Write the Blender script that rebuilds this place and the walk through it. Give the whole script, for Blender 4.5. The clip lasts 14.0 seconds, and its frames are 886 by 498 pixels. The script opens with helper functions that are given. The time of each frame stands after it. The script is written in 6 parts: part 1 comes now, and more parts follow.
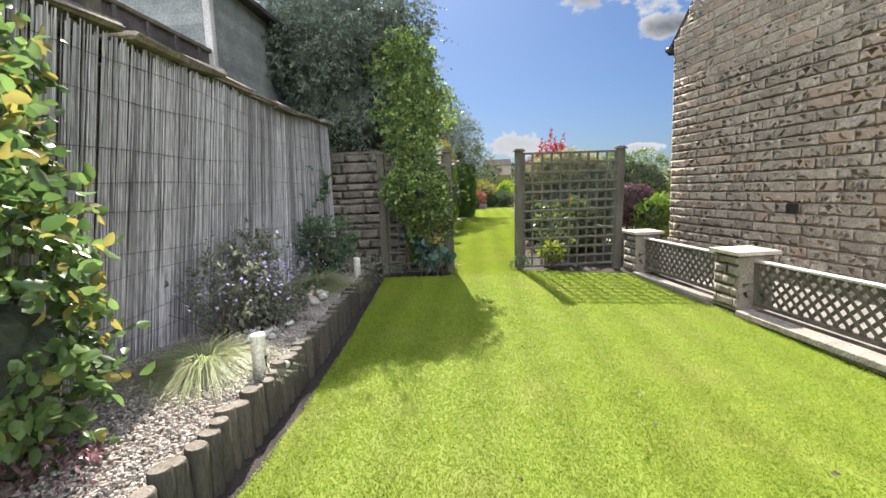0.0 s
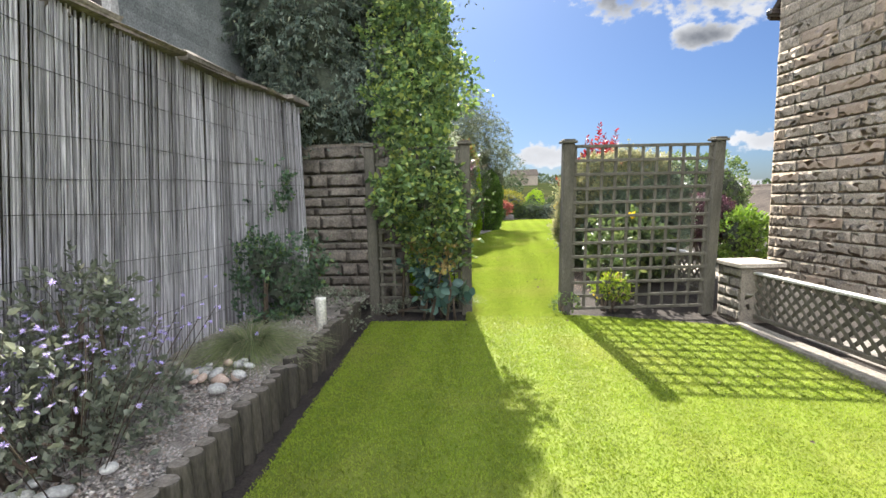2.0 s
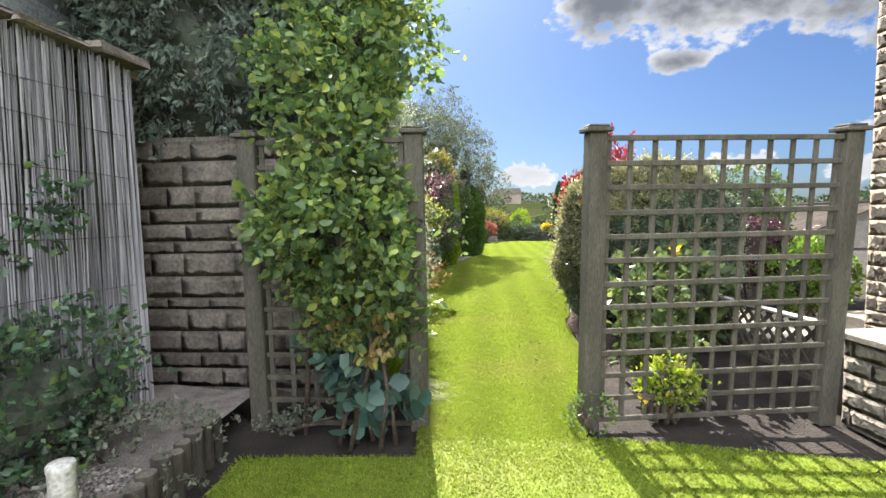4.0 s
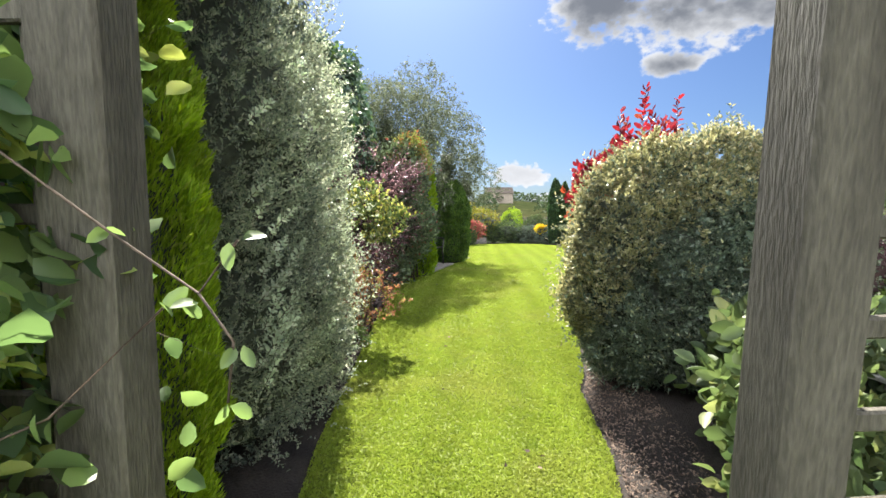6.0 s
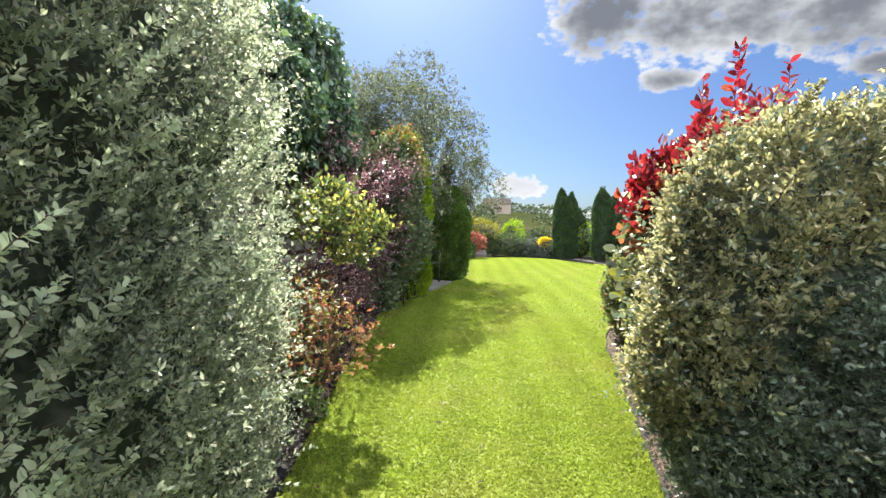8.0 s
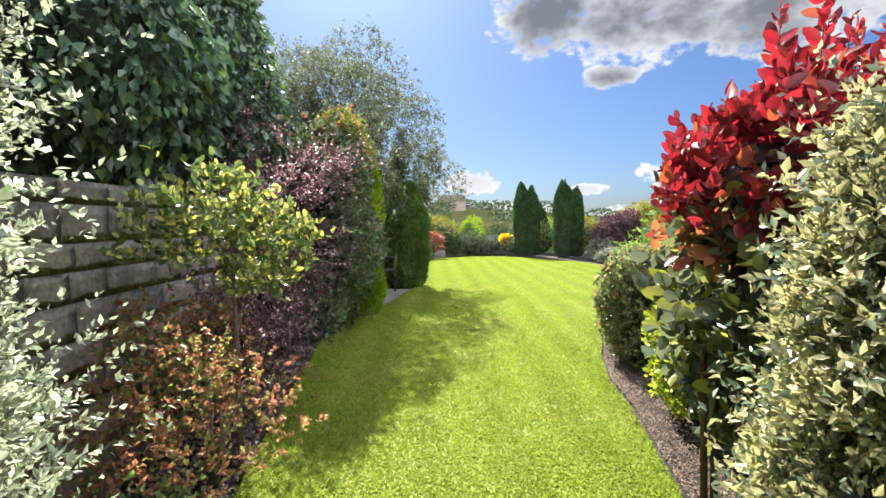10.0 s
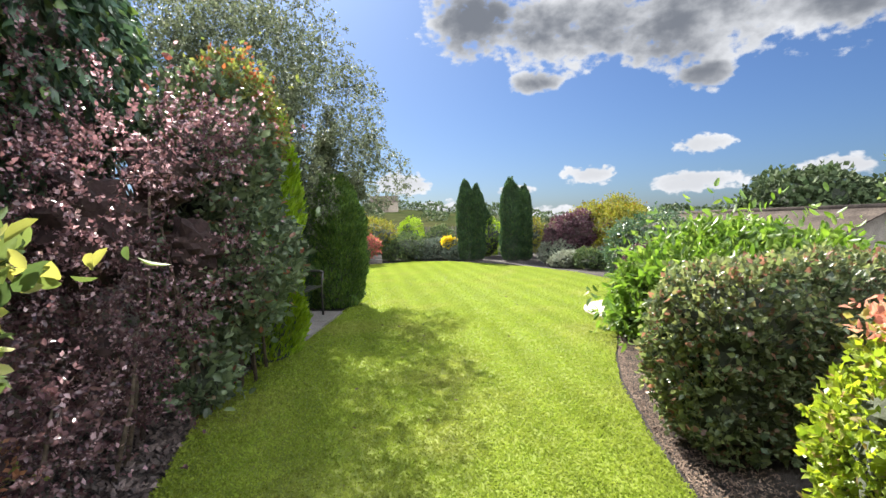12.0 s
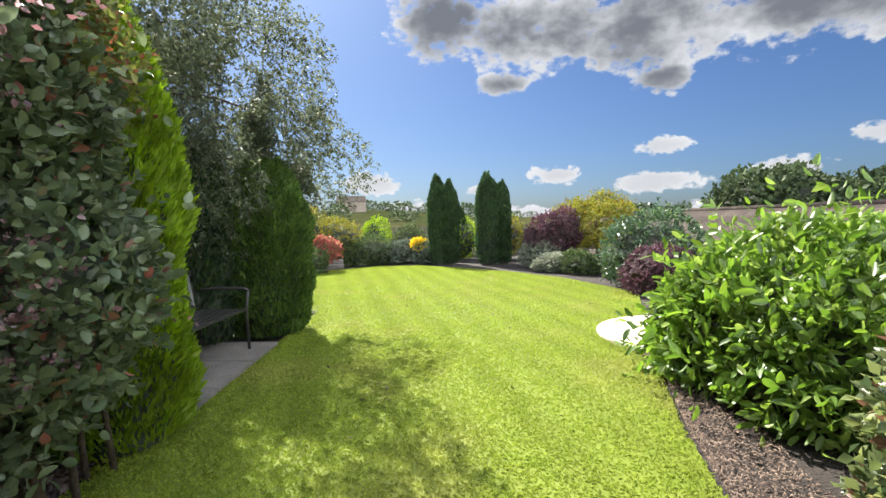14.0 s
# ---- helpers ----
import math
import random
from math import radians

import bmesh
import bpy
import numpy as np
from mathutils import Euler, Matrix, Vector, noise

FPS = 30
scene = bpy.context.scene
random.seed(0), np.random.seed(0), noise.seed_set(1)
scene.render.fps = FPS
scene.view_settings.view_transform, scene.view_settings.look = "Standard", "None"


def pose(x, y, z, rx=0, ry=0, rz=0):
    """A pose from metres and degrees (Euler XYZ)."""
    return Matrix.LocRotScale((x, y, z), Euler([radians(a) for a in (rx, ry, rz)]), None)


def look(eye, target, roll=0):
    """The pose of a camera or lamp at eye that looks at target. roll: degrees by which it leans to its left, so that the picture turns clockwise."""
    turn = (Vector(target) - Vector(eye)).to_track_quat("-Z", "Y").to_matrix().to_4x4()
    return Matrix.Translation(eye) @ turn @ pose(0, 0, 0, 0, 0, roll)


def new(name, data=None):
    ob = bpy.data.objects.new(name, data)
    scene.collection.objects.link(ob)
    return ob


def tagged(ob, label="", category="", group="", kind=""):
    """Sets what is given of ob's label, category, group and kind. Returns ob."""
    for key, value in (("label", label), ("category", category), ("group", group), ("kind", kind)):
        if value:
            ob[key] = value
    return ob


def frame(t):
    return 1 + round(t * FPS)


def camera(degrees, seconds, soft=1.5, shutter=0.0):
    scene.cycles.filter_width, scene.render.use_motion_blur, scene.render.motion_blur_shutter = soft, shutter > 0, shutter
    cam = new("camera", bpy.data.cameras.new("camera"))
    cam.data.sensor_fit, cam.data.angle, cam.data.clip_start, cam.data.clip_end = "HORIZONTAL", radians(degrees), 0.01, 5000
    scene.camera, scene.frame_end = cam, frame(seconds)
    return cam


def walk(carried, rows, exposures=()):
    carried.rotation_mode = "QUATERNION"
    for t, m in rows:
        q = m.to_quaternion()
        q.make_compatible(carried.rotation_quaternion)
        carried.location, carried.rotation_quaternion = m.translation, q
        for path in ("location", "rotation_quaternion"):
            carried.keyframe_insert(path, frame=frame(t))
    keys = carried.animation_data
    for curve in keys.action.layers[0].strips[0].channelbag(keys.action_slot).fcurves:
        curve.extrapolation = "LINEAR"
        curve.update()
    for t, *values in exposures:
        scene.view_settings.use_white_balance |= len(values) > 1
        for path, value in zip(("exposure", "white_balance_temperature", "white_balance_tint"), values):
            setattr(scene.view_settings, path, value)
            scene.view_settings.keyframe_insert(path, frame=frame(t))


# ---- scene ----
cam = camera(87.51, 14.0)
PATH = [
    (0, look((0.000, 0.000, 1.337), (-0.147, 1.978, 1.080), -2.11)),
    (0.5, look((0.020, 0.493, 1.316), (-0.165, 2.468, 1.060), -1.69)),
    (1, look((0.021, 1.040, 1.321), (-0.204, 3.012, 1.078), -1.35)),
    (1.5, look((-0.019, 1.634, 1.325), (-0.270, 3.605, 1.096), -1.24)),
    (2, look((-0.032, 2.246, 1.304), (-0.283, 4.219, 1.090), -1.27)),
    (2.5, look((-0.062, 2.850, 1.310), (-0.310, 4.825, 1.114), -1.43)),
    (3, look((-0.040, 3.444, 1.324), (-0.270, 5.423, 1.154), -1.52)),
    (3.2, look((-0.036, 3.671, 1.338), (-0.247, 5.654, 1.183), -1.39)),
    (5.3, look((0.133, 6.020, 1.388), (-0.021, 8.009, 1.255), -0.43)),
    (5.5, look((0.148, 6.265, 1.385), (0.004, 8.254, 1.243), -0.06)),
    (5.9, look((0.184, 6.706, 1.398), (0.039, 8.696, 1.252), -0.15)),
    (6, look((0.189, 6.800, 1.401), (0.045, 8.789, 1.255), -0.07)),
    (6.5, look((0.185, 7.191, 1.412), (0.054, 9.182, 1.264), -0.01)),
    (7, look((0.162, 7.567, 1.419), (0.041, 9.559, 1.282), 0.61)),
    (7.5, look((0.118, 7.958, 1.419), (-0.011, 9.951, 1.301), 0.51)),
    (8, look((0.092, 8.314, 1.423), (-0.039, 10.307, 1.319), 0.93)),
    (8.2, look((0.082, 8.450, 1.430), (-0.036, 10.444, 1.331), 0.83)),
    (10.3, look((0.018, 9.784, 1.462), (0.114, 11.778, 1.347), -1.24)),
    (10.5, look((0.004, 9.980, 1.449), (0.129, 11.973, 1.332), -1.31)),
    (11, look((-0.017, 10.459, 1.458), (0.185, 12.445, 1.334), -1.39)),
    (11.5, look((-0.059, 10.929, 1.474), (0.220, 12.905, 1.351), -1.51)),
    (12, look((-0.052, 11.385, 1.485), (0.293, 13.352, 1.371), -1.42)),
    (12.5, look((-0.040, 11.834, 1.487), (0.359, 13.790, 1.377), -1.42)),
    (13, look((0.013, 12.272, 1.478), (0.460, 14.218, 1.363), -1.56)),
    (13.5, look((0.121, 12.681, 1.477), (0.597, 14.620, 1.357), -1.72)),
    (14, look((0.231, 13.073, 1.471), (0.707, 15.012, 1.354), -1.66)),
]
walk(cam, PATH, [(0.0, 1.60), (1.0, 1.65), (2.0, 1.85), (3.0, 1.95), (5.5, 1.93), (8.0, 1.97), (10.5, 2.0), (12.0, 1.85), (14.0, 1.76)])

# ---- light ----
SUN_AZ, SUN_EL = -9.8, 42.5      # degrees: to the right of +y, above the horizon
world = bpy.data.worlds.new("sky")
scene.world = world
world.use_nodes = True


def build_sky(nt):
    """Clear blue sky with cumulus, the cloud shapes as patches of noise round their directions."""
    n, l = nt.nodes, nt.links
    n.clear()

    def math_node(op, a, b=None, clamp=False):
        m = n.new("ShaderNodeMath")
        m.operation, m.use_clamp = op, clamp
        for i, v in enumerate((a, b)):
            if v is None:
                continue
            if isinstance(v, (int, float)):
                m.inputs[i].default_value = v
            else:
                l.new(v, m.inputs[i])
        return m.outputs[0]

    out = n.new("ShaderNodeOutputWorld")
    sky = n.new("ShaderNodeTexSky")
    sky.sky_type, sky.sun_disc = "NISHITA", False
    sky.sun_elevation, sky.sun_rotation = radians(SUN_EL), radians(SUN_AZ)
    sky.air_density, sky.dust_density, sky.ozone_density = 1.0, 1.25, 3.0
    tint = n.new("ShaderNodeMixRGB")
    tint.blend_type = "MULTIPLY"
    tint.inputs[0].default_value = 1.0
    tint.inputs[2].default_value = SKY_TINT
    l.new(sky.outputs[0], tint.inputs[1])
    tc = n.new("ShaderNodeTexCoord")
    sep = n.new("ShaderNodeSeparateXYZ")
    l.new(tc.outputs["Generated"], sep.inputs[0])
    az = math_node("MULTIPLY", math_node("ARCTAN2", sep.outputs[0], sep.outputs[1]), 180 / math.pi)
    el = math_node("MULTIPLY", math_node("ARCSINE", sep.outputs[2]), 180 / math.pi)
    # azimuth, elevation, half width, half height of each cloud, degrees
    clouds = [(14, 22.5, 6.5, 3.8), (26, 21.2, 10.5, 4.8), (39, 20.0, 11, 4.8), (53, 20, 12, 5.2), (21.5, 16.0, 3.2, 1.5), (39.5, 14.6, 3.4, 1.7),
              (27.4, 5.2, 3.4, 1.3), (39.4, 7.6, 2.8, 1.1), (38.8, 3.8, 4.6, 1.3), (50.5, 4.4, 3.8, 1.1), (46.0, 0.8, 4.6, 1.2),
              (5.0, 4.8, 4.2, 1.6), (57.5, 7.0, 2.6, 1.1), (9.5, 1.2, 6.0, 1.5), (25.0, 0.6, 6.5, 1.1),
              (19, 3.6, 2.6, 0.7), (66, 3.5, 5, 2.0)]
    cover = None
    for a, e, wa, we in clouds:
        da = math_node("DIVIDE", math_node("SUBTRACT", az, a), wa)
        de = math_node("DIVIDE", math_node("SUBTRACT", el, e), we)
        d = math_node("SUBTRACT", 1.0, math_node("ADD", math_node("MULTIPLY", da, da), math_node("MULTIPLY", de, de)))
        cover = d if cover is None else math_node("MAXIMUM", cover, d)
    # added bright cumulus outside the view, unseen, as fill for the shaded sides
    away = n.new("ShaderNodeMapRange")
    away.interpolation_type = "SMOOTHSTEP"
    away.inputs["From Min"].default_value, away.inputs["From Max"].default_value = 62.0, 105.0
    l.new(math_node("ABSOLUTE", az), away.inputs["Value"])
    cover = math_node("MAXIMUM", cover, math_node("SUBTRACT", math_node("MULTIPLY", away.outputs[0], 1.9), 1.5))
    comb = n.new("ShaderNodeCombineXYZ")
    l.new(math_node("MULTIPLY", az, 0.17), comb.inputs[0])
    l.new(math_node("MULTIPLY", el, 0.24), comb.inputs[1])
    noi = n.new("ShaderNodeTexNoise")
    noi.inputs["Scale"].default_value, noi.inputs["Detail"].default_value, noi.inputs["Roughness"].default_value = 1.7, 9.0, 0.54
    l.new(comb.outputs[0], noi.inputs["Vector"])
    fine = math_node("MULTIPLY", math_node("SUBTRACT", noi.outputs[0], 0.5), 2.9)
    puff = n.new("ShaderNodeTexNoise")
    puff.inputs["Scale"].default_value, puff.inputs["Detail"].default_value = 4.6, 8.0
    l.new(comb.outputs[0], puff.inputs["Vector"])
    high = n.new("ShaderNodeMapRange")
    high.inputs["From Min"].default_value, high.inputs["From Max"].default_value = 9.0, 15.0
    l.new(el, high.inputs["Value"])
    billow = math_node("SUBTRACT", 2.7, math_node("MULTIPLY", high.outputs[0], 1.3))
    fine = math_node("ADD", fine, math_node("MULTIPLY", math_node("SUBTRACT", puff.outputs[0], 0.5), billow))
    body = math_node("ADD", math_node("MAXIMUM", cover, -1.5), fine)
    mask = n.new("ShaderNodeMapRange")
    mask.interpolation_type = "SMOOTHSTEP"
    mask.inputs["From Min"].default_value, mask.inputs["From Max"].default_value = 0.0, 0.60
    l.new(body, mask.inputs["Value"])
    thick = n.new("ShaderNodeMapRange")
    thick.interpolation_type = "SMOOTHSTEP"
    thick.inputs["From Min"].default_value, thick.inputs["From Max"].default_value = -0.1, 1.3
    big = n.new("ShaderNodeTexNoise")
    big.inputs["Scale"].default_value, big.inputs["Detail"].default_value = 0.55, 5.0
    l.new(comb.outputs[0], big.inputs["Vector"])
    dense = math_node("ADD", math_node("MAXIMUM", cover, -1.5), math_node("MULTIPLY", fine, 0.38))
    l.new(math_node("ADD", dense, math_node("MULTIPLY", math_node("SUBTRACT", big.outputs[0], 0.45), 2.4)), thick.inputs["Value"])
    grey = n.new("ShaderNodeMixRGB")
    grey.inputs[1].default_value, grey.inputs[2].default_value = (4.5, 4.6, 4.8, 1), (1.0, 1.1, 1.3, 1)
    l.new(math_node("MULTIPLY", thick.outputs[0], math_node("ADD", math_node("MULTIPLY", high.outputs[0], 0.68), 0.32)), grey.inputs[0])
    # fill brightness of the unseen clouds, far above those in view
    fill_cloud = n.new("ShaderNodeMixRGB")
    fill_cloud.inputs[2].default_value = (24.0, 25.4, 27.6, 1)
    l.new(away.outputs[0], fill_cloud.inputs[0])
    l.new(grey.outputs[0], fill_cloud.inputs[1])
    mix = n.new("ShaderNodeMixRGB")
    l.new(mask.outputs[0], mix.inputs[0])
    l.new(tint.outputs[0], mix.inputs[1])
    l.new(fill_cloud.outputs[0], mix.inputs[2])
    bg = n.new("ShaderNodeBackground")
    bg.inputs[1].default_value = SKY_STRENGTH
    l.new(mix.outputs[0], bg.inputs[0])
    l.new(bg.outputs[0], out.inputs[0])


SKY_STRENGTH, SKY_TINT = 0.06, (0.265, 0.35, 0.49, 1)
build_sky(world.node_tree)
sun_data = bpy.data.lights.new("sun", "SUN")
sun_data.energy, sun_data.angle, sun_data.color = 5.0, radians(0.53), (1.0, 0.95, 0.86)
sun = new("sun", sun_data)
_a, _e = radians(SUN_AZ), radians(SUN_EL)
sun.matrix_world = look((0, 0, 30), (-30 * math.sin(_a) * math.cos(_e), -30 * math.cos(_a) * math.cos(_e), 30 - 30 * math.sin(_e)))


# ---- materials ----
def material(name, c1, c2, rough=0.8, scale=8.0, bump=0.3, fine=60.0, metal=0.0, spec=0.4, island=0.0, stretch=(1, 1, 1), wear=None):
    """Two-scale procedural surface: c1 to c2 by broad noise, darkened by fine grain, bumped; island: variation piece by piece."""
    m = bpy.data.materials.new(name)
    m.use_nodes = True
    n, l = m.node_tree.nodes, m.node_tree.links
    b = n["Principled BSDF"]
    b.inputs["Roughness"].default_value, b.inputs["Metallic"].default_value = rough, metal
    b.inputs["Specular IOR Level"].default_value = spec
    tc = n.new("ShaderNodeTexCoord")
    mp = n.new("ShaderNodeMapping")
    mp.inputs["Scale"].default_value = stretch
    geo = n.new("ShaderNodeNewGeometry")
    l.new(geo.outputs["Position"], mp.inputs["Vector"])
    broad, grain = n.new("ShaderNodeTexNoise"), n.new("ShaderNodeTexNoise")
    broad.inputs["Scale"].default_value, broad.inputs["Detail"].default_value = scale, 4
    grain.inputs["Scale"].default_value, grain.inputs["Detail"].default_value = fine, 5
    for t in (broad, grain):
        l.new(mp.outputs[0], t.inputs["Vector"])
    ramp = n.new("ShaderNodeValToRGB")
    ramp.color_ramp.elements[0].position, ramp.color_ramp.elements[1].position = 0.32, 0.68
    ramp.color_ramp.elements[0].color, ramp.color_ramp.elements[1].color = (*c1, 1), (*c2, 1)
    l.new(broad.outputs[0], ramp.inputs[0])
    col = ramp.outputs[0]
    dark = n.new("ShaderNodeMixRGB")
    dark.blend_type = "MULTIPLY"
    gr = n.new("ShaderNodeMapRange")
    gr.inputs["From Min"].default_value, gr.inputs["From Max"].default_value = 0.3, 0.7
    gr.inputs["To Min"].default_value, gr.inputs["To Max"].default_value = 0.62, 1.25
    l.new(grain.outputs[0], gr.inputs[0])
    dark.inputs[0].default_value = 1.0
    l.new(col, dark.inputs[1])
    l.new(gr.outputs[0], dark.inputs[2])
    col = dark.outputs[0]
    if island:
        info = n.new("ShaderNodeObjectInfo")
        add = n.new("ShaderNodeMath")
        add.operation = "ADD"
        l.new(info.outputs["Random"], add.inputs[0])
        l.new(geo.outputs["Random Per Island"], add.inputs[1])
        fr = n.new("ShaderNodeMath")
        fr.operation = "FRACT"
        l.new(add.outputs[0], fr.inputs[0])
        hs = n.new("ShaderNodeHueSaturation")
        vr = n.new("ShaderNodeMapRange")
        vr.inputs["To Min"].default_value, vr.inputs["To Max"].default_value = 1 - island, 1 + island
        l.new(fr.outputs[0], vr.inputs[0])
        l.new(vr.outputs[0], hs.inputs["Value"])
        l.new(col, hs.inputs["Color"])
        col = hs.outputs[0]
        if wear:
            pick = n.new("ShaderNodeMath")
            pick.operation = "GREATER_THAN"
            pick.inputs[1].default_value = 0.8
            l.new(fr.outputs[0], pick.inputs[0])
            wm = n.new("ShaderNodeMixRGB")
            wm.inputs[2].default_value = (*wear, 1)
            sc = n.new("ShaderNodeMath")
            sc.operation = "MULTIPLY"
            sc.inputs[1].default_value = 0.6
            l.new(pick.outputs[0], sc.inputs[0])
            l.new(sc.outputs[0], wm.inputs[0])
            l.new(col, wm.inputs[1])
            col = wm.outputs[0]
    l.new(col, b.inputs["Base Color"])
    if bump:
        bp = n.new("ShaderNodeBump")
        bp.inputs["Strength"].default_value, bp.inputs["Distance"].default_value = bump, 0.02
        l.new(grain.outputs[0], bp.inputs["Height"])
        l.new(bp.outputs[0], b.inputs["Normal"])
    return m


def leaf_material(name, c1, c2, c3=None, rough=0.5, through_leaf=0.35, spec=0.35, share=0.85, patch=1.6):
    """Leaves: colour varies leaf by leaf between c1 and c2, a share of them c3, and in broad patches; light passes through."""
    m = bpy.data.materials.new(name)
    m.use_nodes = True
    n, l = m.node_tree.nodes, m.node_tree.links
    b, out = n["Principled BSDF"], n["Material Output"]
    b.inputs["Roughness"].default_value = rough
    b.inputs["Specular IOR Level"].default_value = spec
    geo = n.new("ShaderNodeNewGeometry")
    ramp = n.new("ShaderNodeValToRGB")
    e = ramp.color_ramp.elements
    c1, c2 = [min(v * 1.45, 0.8) for v in c1], [min(v * 1.45, 0.8) for v in c2]
    e[0].color, e[1].color = (*c1, 1), (*c2, 1)
    e[1].position = share
    if c3:
        x = e.new(min(share + 0.04, 0.99))
        x.color = (*c3, 1)
    l.new(geo.outputs["Random Per Island"], ramp.inputs[0])
    noi = n.new("ShaderNodeTexNoise")
    noi.inputs["Scale"].default_value, noi.inputs["Detail"].default_value = patch * 2, 3
    l.new(geo.outputs["Position"], noi.inputs["Vector"])
    vr = n.new("ShaderNodeMapRange")
    vr.inputs["From Min"].default_value, vr.inputs["From Max"].default_value = 0.3, 0.7
    vr.inputs["To Min"].default_value, vr.inputs["To Max"].default_value = 0.65, 1.35
    l.new(noi.outputs[0], vr.inputs[0])
    mul = n.new("ShaderNodeMixRGB")
    mul.blend_type = "MULTIPLY"
    mul.inputs[0].default_value = 1.0
    l.new(ramp.outputs[0], mul.inputs[1])
    l.new(vr.outputs[0], mul.inputs[2])
    l.new(mul.outputs[0], b.inputs["Base Color"])
    tr = n.new("ShaderNodeBsdfTranslucent")
    hs = n.new("ShaderNodeHueSaturation")
    hs.inputs["Saturation"].default_value, hs.inputs["Value"].default_value = 1.1, 1.7
    l.new(mul.outputs[0], hs.inputs["Color"])
    l.new(hs.outputs[0], tr.inputs["Color"])
    mix = n.new("ShaderNodeMixShader")
    mix.inputs[0].default_value = through_leaf
    l.new(b.outputs[0], mix.inputs[1])
    l.new(tr.outputs[0], mix.inputs[2])
    l.new(mix.outputs[0], out.inputs["Surface"])
    return m


M = {}
M["soil"] = material("soil", (0.022, 0.017, 0.014), (0.05, 0.039, 0.032), 0.95, 3, 0.9, 70)
M["mulch"] = material("bark_mulch", (0.085, 0.055, 0.042), (0.21, 0.15, 0.11), 0.9, 9, 0.5, 90, island=0.45)
M["gravel"] = material("gravel", (0.40, 0.35, 0.315), (0.60, 0.54, 0.49), 0.85, 12, 0.5, 120, island=0.40, wear=(0.25, 0.16, 0.11))
M["gravelbed"] = material("fine_gravel", (0.22, 0.19, 0.165), (0.40, 0.35, 0.31), 0.9, 8, 0.9, 90)
M["litter"] = material("leaf_litter", (0.07, 0.052, 0.046), (0.19, 0.145, 0.13), 0.75, 9, 0.4, 90, island=0.65)
M["pebble"] = material("pebble", (0.36, 0.35, 0.33), (0.52, 0.50, 0.46), 0.6, 10, 0.15, 90, island=0.35, wear=(0.42, 0.24, 0.15))
M["reed"] = material("reed", (0.26, 0.243, 0.25), (0.50, 0.475, 0.495), 0.72, 2.0, 0.35, 40, island=0.5, stretch=(1, 1, 0.08))
M["wire"] = material("binding_wire", (0.06, 0.05, 0.045), (0.10, 0.09, 0.08), 0.6, 20, 0, 60)
M["stone"] = material("house_stone", (0.25, 0.204, 0.153), (0.385, 0.318, 0.245), 0.94, 5, 0.30, 45, island=0.2, wear=(0.30, 0.21, 0.145))
M["mortar"] = material("mortar", (0.20, 0.17, 0.133), (0.27, 0.228, 0.182), 0.95, 8, 0.4, 60)
M["block"] = material("walling_block", (0.20, 0.175, 0.145), (0.30, 0.265, 0.22), 0.94, 6, 0.8, 35, island=0.14)
M["cap"] = material("coping_slab", (0.34, 0.29, 0.235), (0.45, 0.39, 0.32), 0.85, 7, 0.2, 80)
M["drystone"] = material("field_stone", (0.15, 0.127, 0.105), (0.26, 0.22, 0.178), 0.95, 7, 0.15, 40, island=0.28)
M["greywood"] = material("weathered_wood", (0.078, 0.069, 0.052), (0.134, 0.12, 0.092), 0.85, 4, 0.4, 55, island=0.12, stretch=(3, 3, 0.5))
M["palewood"] = material("pale_rail", (0.40, 0.38, 0.36), (0.52, 0.50, 0.47), 0.75, 5, 0.2, 50)
M["darkwood"] = material("dark_stained_wood", (0.055, 0.048, 0.048), (0.11, 0.096, 0.092), 0.7, 4, 0.3, 50, island=0.15)
M["shed"] = material("grey_green_boards", (0.19, 0.20, 0.192), (0.28, 0.29, 0.276), 0.75, 4, 0.3, 50, island=0.12)
M["log"] = material("log", (0.042, 0.036, 0.027), (0.088, 0.075, 0.056), 0.88, 5, 0.6, 50, island=0.22, stretch=(2, 2, 0.4))
M["logtop"] = material("log_end", (0.13, 0.108, 0.085), (0.22, 0.19, 0.16), 0.9, 14, 0.5, 70, island=0.15)
M["bollard"] = material("cream_plastic", (0.62, 0.58, 0.50), (0.72, 0.69, 0.62), 0.55, 6, 0.1, 60)
M["cable"] = material("black_cable", (0.012, 0.012, 0.012), (0.03, 0.03, 0.03), 0.5, 20, 0, 60)
M["paving"] = material("paving", (0.15, 0.132, 0.115), (0.225, 0.20, 0.175), 0.85, 3, 0.3, 60, island=0.1)
M["patio"] = material("patio_slab", (0.42, 0.36, 0.29), (0.53, 0.465, 0.38), 0.85, 4, 0.2, 60)
M["roof"] = material("roof_tile", (0.045, 0.036, 0.03), (0.082, 0.065, 0.054), 0.95, 2, 0.4, 20, spec=0.1, island=0.15)
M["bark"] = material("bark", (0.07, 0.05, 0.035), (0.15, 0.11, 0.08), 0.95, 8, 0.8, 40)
# dark core colours for the shade inside crowns; the purple one also colours shoots
M["core_shade"] = material("inner_core_shade", (0.04, 0.047, 0.032), (0.075, 0.085, 0.058), 1.0, 6, 0.5, 30)
M["red_twig_core_shade"] = material("purple_twigs_and_core_shade", (0.035, 0.02, 0.02), (0.06, 0.036, 0.032), 1.0, 6, 0.5, 30)
M["sling"] = material("bench_sling", (0.20, 0.20, 0.20), (0.28, 0.28, 0.275), 0.6, 8, 0.2, 300)
M["bench"] = material("bench_metal", (0.05, 0.048, 0.045), (0.09, 0.085, 0.08), 0.45, 8, 0.05, 60, metal=0.6)
